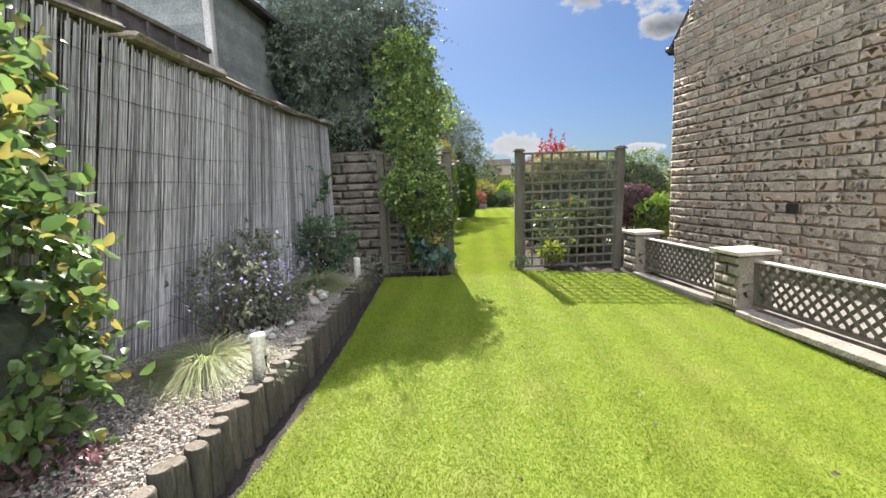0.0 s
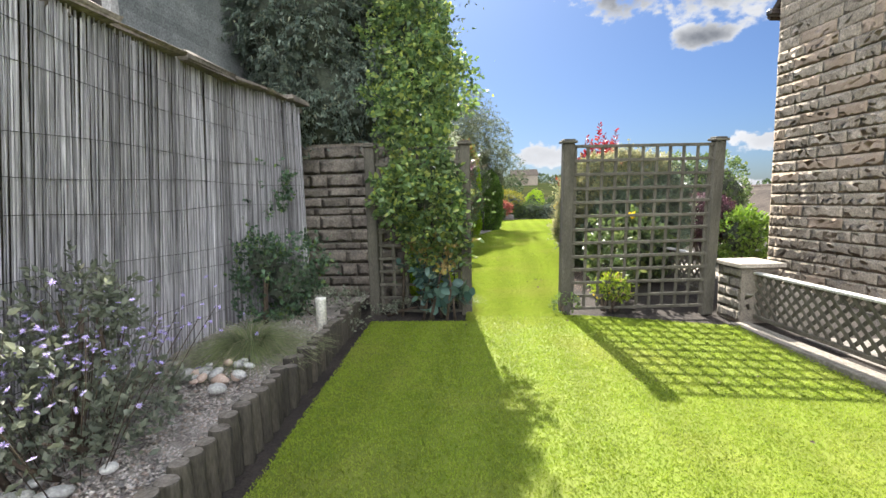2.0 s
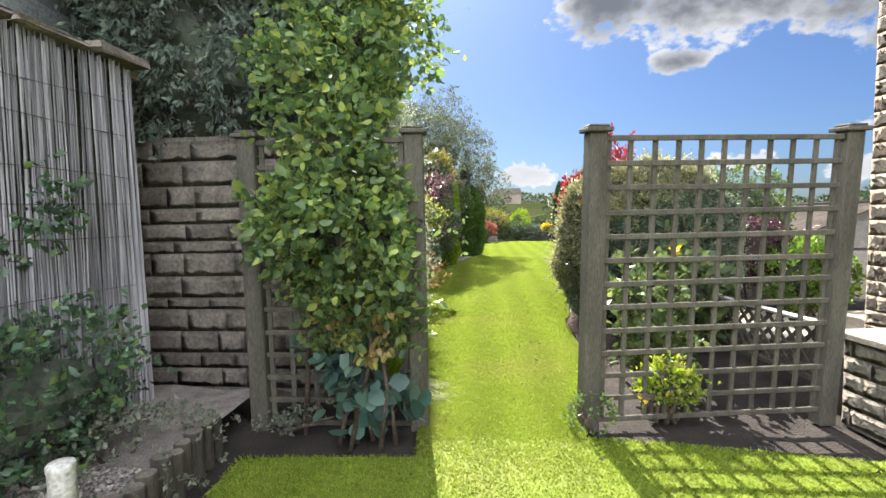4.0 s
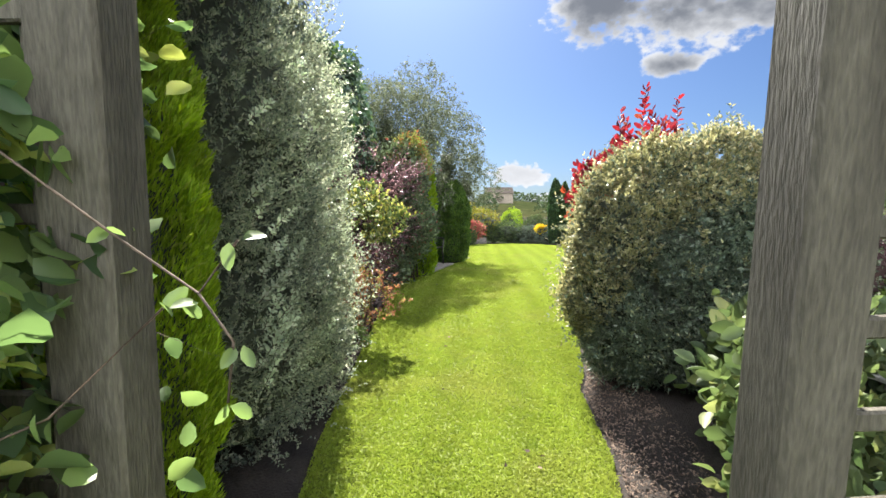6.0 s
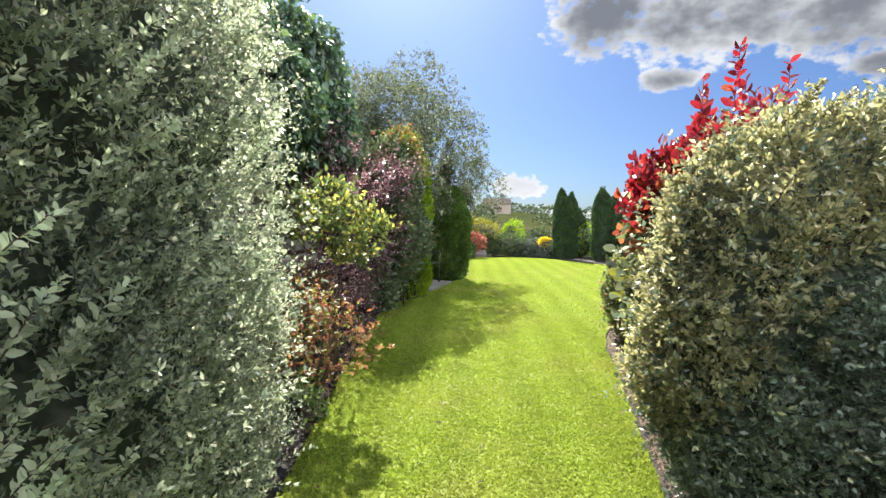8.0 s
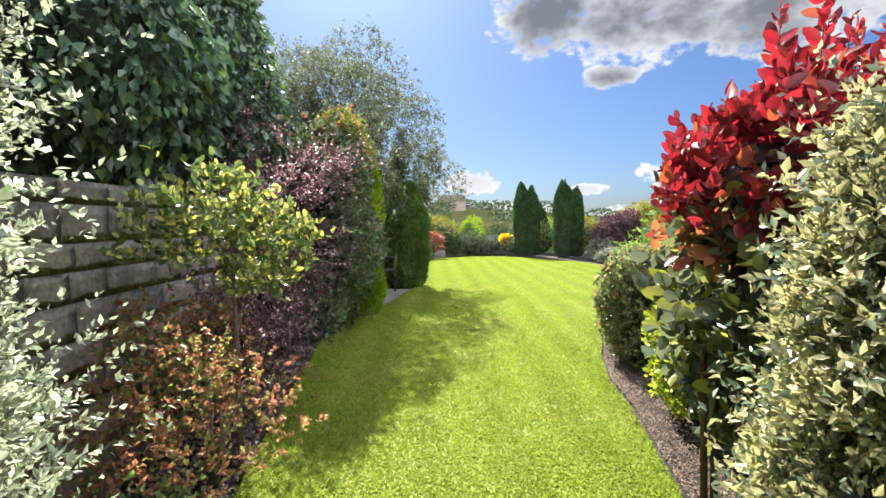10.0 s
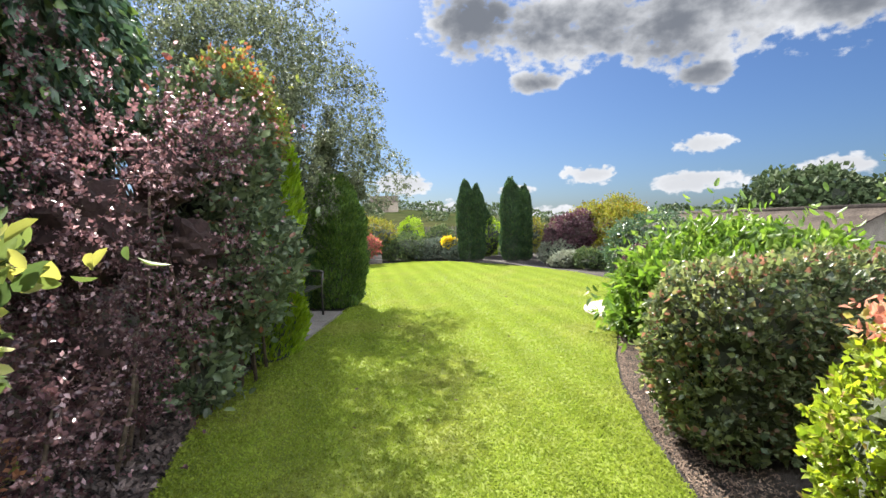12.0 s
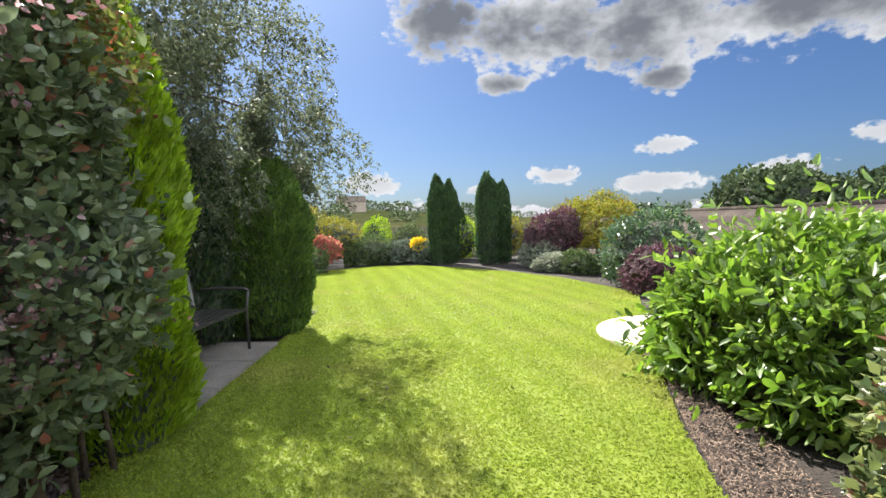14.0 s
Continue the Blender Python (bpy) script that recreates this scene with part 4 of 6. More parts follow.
def build_logs():
    root = tagged(empty("log_edging"), "row of upright half-weathered round logs edging the bed", "log edging")
    rs = random.Random(6)
    metas = []
    for k in range(5):
        bm = bmesh.new()
        rings, sides = [], 12
        h = 0.42
        for z, r in ((0, .052), (h * .5, .051), (h - .012, .050), (h, .045)):
            rings.append([bm.verts.new((math.cos(a) * r * (1 + .05 * math.sin(3 * a + k)), math.sin(a) * r * (1 + .05 * math.cos(2 * a + k)), z)) for a in [2 * math.pi * q / sides for q in range(sides)]])
        for p_, q_ in zip(rings, rings[1:]):
            for i in range(sides):
                bm.faces.new((p_[i], p_[(i + 1) % sides], q_[(i + 1) % sides], q_[i])).smooth = True
        top = bm.faces.new(rings[-1])
        top.material_index = 1
        me = bpy.data.meshes.new("log")
        bm.to_mesh(me), bm.free()
        me.materials.append(M["log"]), me.materials.append(M["logtop"])
        metas.append(me)
    y = -1.2
    while y < 7.15:
        r = rs.uniform(0.92, 1.12)
        m = pose(log_x(y) + rs.uniform(-.008, .008), y, -0.21 + rs.uniform(-.02, .025), rs.uniform(-2, 2), rs.uniform(-2, 2), rs.uniform(0, 360)) @ Matrix.Diagonal((r, r, 1, 1))
        put("log", metas[rs.randrange(5)], None, root, at=m)
        y += 0.102 * r + 0.003


build_logs()


def bollard(at, cable=True):
    root = tagged(empty("bollard_light", at), "short cream plastic garden bollard light", "garden light", "bollard lights")
    bm = bmesh.new()
    prof = [(0.0, .048), (0.28, .046), (0.305, .046), (0.31, .049), (0.33, .049), (0.338, .044), (0.34, 0.02)]
    tube_bm([(0, 0, z) for z, r in prof], [r for z, r in prof], 18, bm)
    part("body", bm, M["bollard"], root)
    if cable:
        part("cable", tube_bm([(0.046, -0.01, 0.19), (0.058, -0.03, 0.14), (0.085, -0.045, 0.08), (0.10, -0.03, 0.02)], 0.004, 6), M["cable"], root, "thin black cable")
        part("socket", tube_bm([(0.044, -0.008, 0.18), (0.054, -0.012, 0.20)], 0.010, 8), M["cable"], root)
    return root


bollard(pose(-1.43, 2.80, 0.115))
bollard(pose(-1.64, 6.14, 0.115), False)
rs_ = random.Random(9)
for i, (cx, cy, n) in enumerate(((-1.80, 3.62, 22), (-2.0, 4.95, 14), (-1.86, 5.1, 8), (-1.44, 3.0, 2))):
    for k in range(n):
        b = bmesh.new()
        bmesh.ops.create_icosphere(b, subdivisions=2, radius=rs_.uniform(0.026, 0.05))
        bmesh.ops.scale(b, vec=(1.2, rs_.uniform(.75, 1), rs_.uniform(.55, .75)), verts=b.verts)
        for v in b.verts:
            v.co *= 1 + 0.05 * math.sin(40 * v.co.x + k) * math.cos(35 * v.co.y)
        for fc in b.faces:
            fc.smooth = True
        o = part("cobble", b, M["pebble"], None, at=pose(cx + rs_.gauss(0, .10), cy + rs_.gauss(0, .13), 0.175 + rs_.uniform(0, .03), rs_.uniform(-15, 15), rs_.uniform(-15, 15), rs_.uniform(0, 360)))
        tagged(o, "smooth rounded grey cobble lying on the gravel", "cobble", "cobbles on the gravel")


# ---- plants ----
LF = {
    "juniper": leaf_material("dark_conifer_sprays", (0.042, 0.06, 0.048), (0.108, 0.13, 0.096), (0.20, 0.21, 0.14), 0.6, 0.15, 0.3, 0.9),
    "ivy": leaf_material("ivy_leaves", (0.024, 0.048, 0.025), (0.064, 0.11, 0.055), (0.14, 0.21, 0.055), 0.33, 0.18, 0.55),
    "clematis": leaf_material("clematis_leaves", (0.04, 0.073, 0.031), (0.145, 0.20, 0.064), (0.33, 0.37, 0.10), 0.42, 0.42, 0.45, 0.8),
    "climber": leaf_material("climber_leaves", (0.04, 0.07, 0.025), (0.10, 0.145, 0.05), (0.24, 0.21, 0.07), 0.42, 0.4, 0.45, 0.85),
    "thuja": leaf_material("bright_thuja", (0.085, 0.145, 0.012), (0.18, 0.255, 0.02), (0.24, 0.30, 0.05), 0.6, 0.4, 0.25, 0.9),
    # yellow-green thuja brightened further, in place of sun that the hedge blocks
    "thuja_sunlit": leaf_material("bright_thuja_sunlit", (0.10, 0.16, 0.014), (0.21, 0.28, 0.028), (0.29, 0.34, 0.06), 0.6, 0.42, 0.2, 0.9),
    "thuja_mid": leaf_material("mid_thuja", (0.032, 0.062, 0.016), (0.075, 0.125, 0.026), (0.13, 0.19, 0.036), 0.6, 0.35, 0.25, 0.88),
    "hydrangea": leaf_material("hydrangea_leaves", (0.036, 0.058, 0.022), (0.09, 0.118, 0.044), (0.18, 0.20, 0.075), 0.48, 0.33, 0.35, 0.82),
    "smoke_turn": leaf_material("smoke_bush_turning", (0.13, 0.035, 0.025), (0.19, 0.085, 0.04), (0.09, 0.10, 0.045), 0.42, 0.45, 0.4, 0.6),
    "thuja_dark": leaf_material("dark_thuja", (0.016, 0.034, 0.018), (0.038, 0.068, 0.026), (0.09, 0.135, 0.036), 0.6, 0.25, 0.25, 0.88),
    # dark silver for the shaded front, a paler one for the sunlit side
    "silver": leaf_material("silver_hedge", (0.045, 0.062, 0.05), (0.155, 0.18, 0.138), (0.42, 0.44, 0.34), 0.42, 0.3, 0.5, 0.88),
    "silver_sunlit": leaf_material("silver_hedge_sunlit", (0.12, 0.14, 0.096), (0.245, 0.27, 0.185), (0.45, 0.45, 0.34), 0.4, 0.4, 0.5, 0.85),
    # shoot leaves whitened to stand for sun that the hedge keeps off
    "silver_spray_sunlit": leaf_material("silver_hedge_shoots_sunlit", (0.30, 0.34, 0.24), (0.47, 0.51, 0.39), (0.66, 0.67, 0.54), 0.38, 0.45, 0.5, 0.8),
    "hedge": leaf_material("small_leaf_hedge", (0.045, 0.07, 0.05), (0.125, 0.152, 0.098), (0.34, 0.35, 0.20), 0.33, 0.22, 0.55, 0.93),
    # tan top growth, also laid over the upper front as its sunlit band
    "hedge_tan_sunlit": leaf_material("small_leaf_hedge_tan_sunlit", (0.12, 0.122, 0.06), (0.24, 0.225, 0.115), (0.46, 0.42, 0.26), 0.35, 0.4, 0.5, 0.84),
    "red": leaf_material("smoke_bush_red", (0.085, 0.012, 0.015), (0.20, 0.028, 0.032), (0.28, 0.075, 0.045), 0.40, 0.36, 0.4, 0.88),
    "smoke_green": leaf_material("smoke_bush_green", (0.04, 0.053, 0.038), (0.10, 0.115, 0.066), (0.27, 0.28, 0.06), 0.33, 0.32, 0.55, 0.78),
    "holly": leaf_material("variegated_holly", (0.036, 0.058, 0.022), (0.095, 0.12, 0.036), (0.36, 0.35, 0.10), 0.3, 0.35, 0.5, 0.68),
    "orange": leaf_material("orange_barberry", (0.12, 0.055, 0.042), (0.27, 0.125, 0.068), (0.22, 0.23, 0.07), 0.5, 0.4, 0.35, 0.62),
    # its third colour: pale leaves that stand in for glints on the bush
    "purple": leaf_material("purple_barberry", (0.062, 0.037, 0.042), (0.155, 0.084, 0.09), (0.54, 0.36, 0.38), 0.26, 0.34, 0.75, 0.86),
    "plum": leaf_material("plum_leaves", (0.03, 0.014, 0.02), (0.075, 0.03, 0.042), (0.16, 0.09, 0.10), 0.45, 0.3, 0.4, 0.88),
    "photinia": leaf_material("photinia_leaves", (0.045, 0.068, 0.034), (0.12, 0.15, 0.075), (0.26, 0.08, 0.06), 0.36, 0.3, 0.5, 0.95),
    "yellowtip": leaf_material("yellow_red_tips", (0.07, 0.10, 0.03), (0.16, 0.16, 0.045), (0.26, 0.10, 0.05), 0.45, 0.4, 0.4, 0.8),
    "birch": leaf_material("grey_green_tree", (0.036, 0.045, 0.026), (0.08, 0.092, 0.052), (0.17, 0.18, 0.12), 0.55, 0.35, 0.25, 0.88),
    "dogwood": leaf_material("bright_green_leaves", (0.05, 0.092, 0.016), (0.11, 0.17, 0.028), (0.20, 0.27, 0.065), 0.40, 0.38, 0.5, 0.85),
    "goldleaf": leaf_material("golden_euonymus", (0.10, 0.145, 0.022), (0.23, 0.27, 0.038), (0.36, 0.26, 0.13), 0.4, 0.4, 0.45, 0.9),
    "pinktip": leaf_material("pink_new_growth", (0.38, 0.16, 0.13), (0.5, 0.28, 0.2), (0.34, 0.32, 0.1), 0.45, 0.4, 0.4, 0.8),
    "beech": leaf_material("mixed_hedge_leaves", (0.035, 0.055, 0.026), (0.105, 0.125, 0.055), (0.20, 0.11, 0.075), 0.36, 0.25, 0.5, 0.9),
    # paler copy of the leaves above, sun on top and left put into colour
    "beech_sunlit": leaf_material("mixed_hedge_sunlit", (0.07, 0.092, 0.034), (0.155, 0.17, 0.068), (0.25, 0.13, 0.09), 0.38, 0.4, 0.5, 0.84),
    "acer": leaf_material("golden_acer", (0.075, 0.085, 0.014), (0.145, 0.138, 0.022), (0.19, 0.11, 0.03), 0.55, 0.35, 0.15, 0.88),
    "mid": leaf_material("mid_green_shrub", (0.045, 0.075, 0.025), (0.11, 0.15, 0.05), (0.20, 0.23, 0.08), 0.45, 0.3, 0.4, 0.88),
    "border": leaf_material("border_shrub_leaves", (0.026, 0.044, 0.018), (0.065, 0.092, 0.032), (0.13, 0.15, 0.05), 0.6, 0.2, 0.2, 0.9),
    "grey": leaf_material("grey_shrub", (0.075, 0.085, 0.06), (0.15, 0.16, 0.115), (0.26, 0.26, 0.2), 0.5, 0.3, 0.4, 0.88),
    "round_leaf": leaf_material("blue_green_round_leaves", (0.03, 0.062, 0.05), (0.075, 0.125, 0.10), (0.14, 0.19, 0.12), 0.45, 0.25, 0.4, 0.9),
    "fading": leaf_material("fading_leaves", (0.13, 0.095, 0.04), (0.26, 0.20, 0.085), (0.34, 0.30, 0.08), 0.55, 0.4, 0.3, 0.75),
    "sedge": leaf_material("sedge_blades", (0.10, 0.125, 0.05), (0.22, 0.24, 0.12), (0.40, 0.37, 0.24), 0.5, 0.35, 0.4, 0.8),
    "aster": leaf_material("aster_petals", (0.26, 0.21, 0.48), (0.42, 0.36, 0.66), (0.6, 0.55, 0.75), 0.6, 0.4, 0.3, 0.85),
    "yellow": leaf_material("yellow_flowers", (0.36, 0.26, 0.03), (0.48, 0.36, 0.04), (0.25, 0.24, 0.05), 0.5, 0.4, 0.3, 0.9),
    "white": leaf_material("pale_petals", (0.62, 0.48, 0.52), (0.75, 0.66, 0.68), (0.7, 0.68, 0.6), 0.6, 0.4, 0.3, 0.9),
    "redflower": leaf_material("red_shrub", (0.17, 0.05, 0.045), (0.27, 0.085, 0.07), (0.12, 0.13, 0.05), 0.5, 0.4, 0.3, 0.75),
    "wood": leaf_material("far_wood_leaves", (0.025, 0.04, 0.018), (0.06, 0.08, 0.035), None, 0.7, 0.1, 0.2, 0.9, 0.2),
}

# west side, first stretch
bush("overhanging_conifer", [(-2.85, 9.3, 3.5, 1.75, 1.25, 1.75), (-1.75, 9.3, 4.0, 0.85, 0.95, 0.95), (-2.45, 8.45, 2.6, 1.05, 0.55, 0.85), (-1.7, 8.75, 3.5, 0.45, 0.45, 0.75), (-2.6, 8.3, 3.6, 0.8, 0.5, 0.8)],
     LF["juniper"], 120000, 0.07, 0.19, label="large dark overhanging conifer above the stone wall", category="conifer", seed=2, lump=0.26, lump_scale=4.0, clump=12, down=0.5, up=0.0, spread=0.45, core=0.86, sprig=0.12, stems=3, zmin=1.75, reach=2.6)
bush("climber", [(-2.06, 1.50, 1.55, 0.38, 0.66, 1.2), (-1.98, 1.7, 0.65, 0.26, 0.36, 0.5)], LF["climber"], 5600, 0.075, 0.30, label="leafy climber with yellowing leaves on the reed screen",
     category="climber", seed=3, lump=0.15, clump=5, rich=True, core=0.62, inward=0.5, sprig=0.15, down=0.35, zmin=0.13)
CLEMATIS = bush("clematis", [(-0.84, 7.38, 1.42, 0.36, 0.20, 0.62), (-0.78, 7.38, 0.80, 0.33, 0.18, 0.34), (-1.12, 7.42, 1.35, 0.20, 0.14, 0.45), (-0.95, 7.75, 2.15, 0.32, 0.30, 0.50), (-1.0, 8.1, 2.75, 0.42, 0.36, 0.55), (-1.2, 8.4, 3.4, 0.45, 0.38, 0.6)], LF["clematis"], 15000, 0.066, 0.32,
     label="clematis with heart-shaped leaves covering the trellis", category="climber", seed=4, lump=0.14, lump_scale=6.0, clump=4, rich=True, core=0.40, inward=1.0, sprig=0.10, down=0.35, stems=4)
conifer("bright_conifer", -1.02, 8.22, 2.55, 0.31, LF["thuja_sunlit"], 90000, 0.038, 5, "bright yellow-green upright conifer beside the trellis", 0.15, 0.20, sh=0.45, thin=0.11)
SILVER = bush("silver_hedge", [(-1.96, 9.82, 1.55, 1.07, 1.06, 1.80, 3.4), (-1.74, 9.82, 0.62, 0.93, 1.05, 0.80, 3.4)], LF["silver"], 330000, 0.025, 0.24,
     label="tall clipped silvery grey-green small-leaved hedge", category="hedge", seed=6, lump=0.085, lump_scale=9, clump=20, spread=0.5, up=0.55, core=0.86, sprig=0.20, inward=0.26, stems=4, reach=4.2, tips=(LF["silver_sunlit"], (0.88, 0.12, 0.25), 0.42, 0.8, 8.3))
bush("ivy_tree", [(-2.55, 13.1, 2.72, 0.90, 0.95, 0.95), (-2.95, 15.0, 3.05, 1.3, 1.45, 1.55)], LF["ivy"], 36000, 0.095, 0.34, label="big ivy-clad tree hanging over the stone wall", category="tree",
     seed=7, lump=0.16, clump=5, down=0.75, up=0.0, spread=0.4, core=0.86, stems=4, inward=0.15, zmin=0.1)
bush("variegated_holly", [(-1.10, 12.18, 1.56, 0.28, 0.28, 0.14), (-0.87, 12.24, 1.38, 0.25, 0.26, 0.12), (-1.34, 12.1, 1.42, 0.2, 0.26, 0.18), (-0.98, 12.2, 1.18, 0.2, 0.2, 0.08)], LF["holly"], 2300, 0.050, 0.26, label="variegated yellow-green holly on a slim stem",
     category="shrub", seed=8, lump=0.1, clump=7, rich=True, core=0.0, inward=0.9, stems=1, sprig=0.15, reach=1.4, up=0.6)
bush("orange_barberry", [(-1.12, 11.9, 0.48, 0.28, 0.36, 0.42), (-1.42, 11.45, 0.36, 0.28, 0.4, 0.34), (-1.3, 12.9, 0.20, 0.2, 0.25, 0.16), (-1.58, 12.1, 0.66, 0.22, 0.4, 0.4), (-1.62, 13.0, 0.6, 0.2, 0.4, 0.45)], LF["orange"], 9000, 0.029, 0.36, label="low orange and green barberry", seed=9, lump=0.2, lump_scale=6, clump=7, core=0.0, inward=0.8, sprig=0.2, stems=14)
bush("bedding_plant", [(-1.15, 11.45, 0.16, 0.22, 0.3, 0.14), (-1.5, 12.3, 0.4, 0.2, 0.25, 0.3)], LF["mid"], 1500, 0.045, 0.3, label="low mixed green plant under the holly", seed=91, clump=5, core=0.4, inward=0.7, sprig=0.2)
bush("purple_barberry", [(-1.72, 14.65, 1.50, 0.80, 0.80, 0.95), (-1.38, 14.85, 1.85, 0.52, 0.55, 0.58), (-1.6, 14.3, 0.75, 0.40, 0.45, 0.5), (-1.62, 13.45, 0.55, 0.30, 0.45, 0.45), (-1.22, 14.9, 1.35, 0.42, 0.45, 0.60)], LF["purple"], 56000, 0.030, 0.34, "red_twig_core_shade", "large dark purple barberry bush",
     seed=10, lump=0.34, lump_scale=4.5, clump=12, core=0.38, inward=0.8, sprig=0.3, up=0.3, down=0.2, reach=4.5, stems=9)
bush("photinia", [(-1.16, 15.46, 1.18, 0.50, 0.55, 0.76), (-1.22, 15.5, 1.95, 0.46, 0.46, 0.65), (-1.30, 15.1, 0.35, 0.22, 0.30, 0.25)], LF["photinia"], 13000, 0.066, 0.30, label="green photinia with red young leaves", seed=11, clump=5, rich=True, core=0.7, sprig=0.1, stems=2)
bush("firethorn", [(-1.1, 15.55, 2.5, 0.33, 0.36, 0.36), (-1.05, 15.9, 2.3, 0.28, 0.3, 0.45)], LF["yellowtip"], 5000, 0.05, 0.30, label="tall shrub with yellow and red young shoots", seed=12, clump=6, core=0.5, sprig=0.25, inward=0.6)
conifer("golden_conifer", -1.10, 16.36, 2.70, 0.42, LF["thuja"], 26000, 0.075, 13, "narrow golden-green conifer beside the bench", 0.15, 0.10, sh=0.6)
conifer("dark_conifer", -0.52, 19.2, 2.10, 0.50, LF["thuja_mid"], 34000, 0.07, 14, "rounded dark green conifer beside the bench", 0.35, 0.09)
conifer("dark_conifer", -1.35, 18.95, 2.3, 0.6, LF["thuja_dark"], 16000, 0.085, 15, "rounded dark green conifer behind the bench", 0.35, 0.09)
tree("grey_leaved_tree", -1.75, 19.4, 4.3, [(-1.6, 19.2, 3.5, 1.35, 1.3, 1.15), (-0.6, 19.6, 3.0, 0.7, 0.9, 1.05), (-0.15, 20.0, 2.3, 0.45, 0.6, 0.5), (-1.95, 18.0, 3.3, 1.1, 1.2, 1.25), (-1.5, 18.6, 2.2, 0.9, 0.8, 0.9)], LF["birch"], 130000, 0.045, 0.09, 16, 16,
     "light grey-green tree with fine drooping twigs", 0.27, 10, lump=0.4, inward=0.9)

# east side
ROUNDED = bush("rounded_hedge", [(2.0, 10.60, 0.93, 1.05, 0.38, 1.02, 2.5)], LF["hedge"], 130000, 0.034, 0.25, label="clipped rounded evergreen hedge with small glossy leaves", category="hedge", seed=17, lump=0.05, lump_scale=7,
     clump=11, up=0.45, spread=0.55, core=0.88, sprig=0.16, inward=0.2, reach=2.2, tips=(LF["hedge_tan_sunlit"], (-0.55, -0.1, 0.83), 0.22, 0.7, 0.0))
bush("smoke_bush", [(1.88, 11.64, 0.95, 0.54, 0.50, 0.70), (2.0, 11.6, 0.6, 0.5, 0.45, 0.55)], LF["smoke_green"], 6000, 0.095, 0.32, label="green lower growth of a smoke bush with round leaves", seed=18, clump=5, rich=True, core=0.75, inward=0.3)
bush("smoke_bush", [(1.74, 11.66, 1.70, 0.48, 0.42, 0.18), (1.44, 11.62, 1.60, 0.24, 0.28, 0.16)], LF["red"], 2600, 0.072, 0.30, "red_twig_core_shade",
     "smoke bush with bright crimson round leaves on upright shoots", seed=19, clump=6, rich=True, core=0.6, inward=0.4, up=0.8)
bush("smoke_bush", [(1.74, 11.66, 1.46, 0.54, 0.48, 0.16), (1.42, 11.62, 1.36, 0.20, 0.28, 0.14)], LF["smoke_turn"], 1500, 0.085, 0.32, "red_twig_core_shade", "turning orange and olive leaves of the smoke bush", seed=119, clump=5, rich=True, core=0.5, inward=0.4, stems=2)


def smoke_shoots():
    """Upright shoots of the smoke bush, crimson leaves alternating up each stem."""
    rs = np.random.RandomState(55)
    z0 = ground_z(11.7)
    root = tagged(empty("smoke_bush_shoots", pose(1.7, 11.7, z0)), "tall upright crimson young shoots of the smoke bush", "shrub")
    off = np.array((1.7, 11.7, z0))
    tall = [(1.86, 11.62, 2.66), (2.14, 11.55, 2.52), (1.62, 11.6, 2.42), (1.98, 11.75, 2.45), (1.74, 11.8, 2.36)]
    for i in range(40):
        x = rs.uniform(1.22, 2.2)
        tall.append((x, rs.uniform(11.4, 11.95), 1.62 + 0.62 * (x - 1.0) * rs.uniform(0.45, 1.0) + rs.uniform(0.0, 0.2)))
    for x, y, top in tall:
        lo = 1.35
        lean = rs.normal(size=2) * 0.05
        p0, p1 = np.array((x - lean[0], y - lean[1], lo)), np.array((x, y, top))
        part("shoot", tube_bm([tuple(p0 - off), tuple((p0 + p1) / 2 - off + [0.01, 0, 0]), tuple(p1 - off)], [0.006, 0.004, 0.002], 5), M["red_twig_core_shade"], root)
        n = max(int((top - lo) / 0.024), 8)
        t = np.linspace(0.15, 1.0, n)
        base = p0 + (p1 - p0) * t[:, None]
        a = np.arange(n) * 2.4 + rs.uniform(0, 6)
        flare = np.interp(t, [0, 0.8, 1], [1.2, 1.0, 0.3])
        aim = np.stack([np.cos(a) * flare, np.sin(a) * flare, np.full(n, 0.65)], 1) + rs.normal(size=(n, 3)) * 0.2
        put("leaves", leaf_mesh("leaves", base - off, aim, np.interp(t, [0, 0.8, 1], [0.100, 0.095, 0.065]) * rs.uniform(0.75, 1.2, n), 0.26, 0.4, rs, True), LF["red"], root)["kind"] = "stuff"


smoke_shoots()
bush("golden_euonymus", [(2.04, 12.68, 0.56, 0.38, 0.24, 0.50, 3.0)], LF["goldleaf"], 6500, 0.042, 0.34, label="low golden-green clipped euonymus bush", seed=20, clump=6, core=0.82, inward=0.15)
bush("pink_tips", [(2.05, 12.68, 1.04, 0.33, 0.2, 0.07)], LF["pinktip"], 900, 0.045, 0.32, label="pinkish young growth on the euonymus top", seed=21, clump=5, core=0, stems=0, up=0.8)
bush("box_hedge", [(2.28, 13.78, 0.62, 0.54, 0.33, 0.54, 4.0), (3.0, 13.86, 0.62, 0.5, 0.36, 0.54, 4.0)], LF["beech"], 32000, 0.045, 0.34, label="clipped square hedge with green and bronze leaves", category="hedge", seed=22, lump=0.04, lump_scale=6, clump=6, core=0.86, inward=0.14, spread=0.7, tips=(LF["beech_sunlit"], (-0.75, 0.0, 0.65), 0.5, 0.5, 0.0))
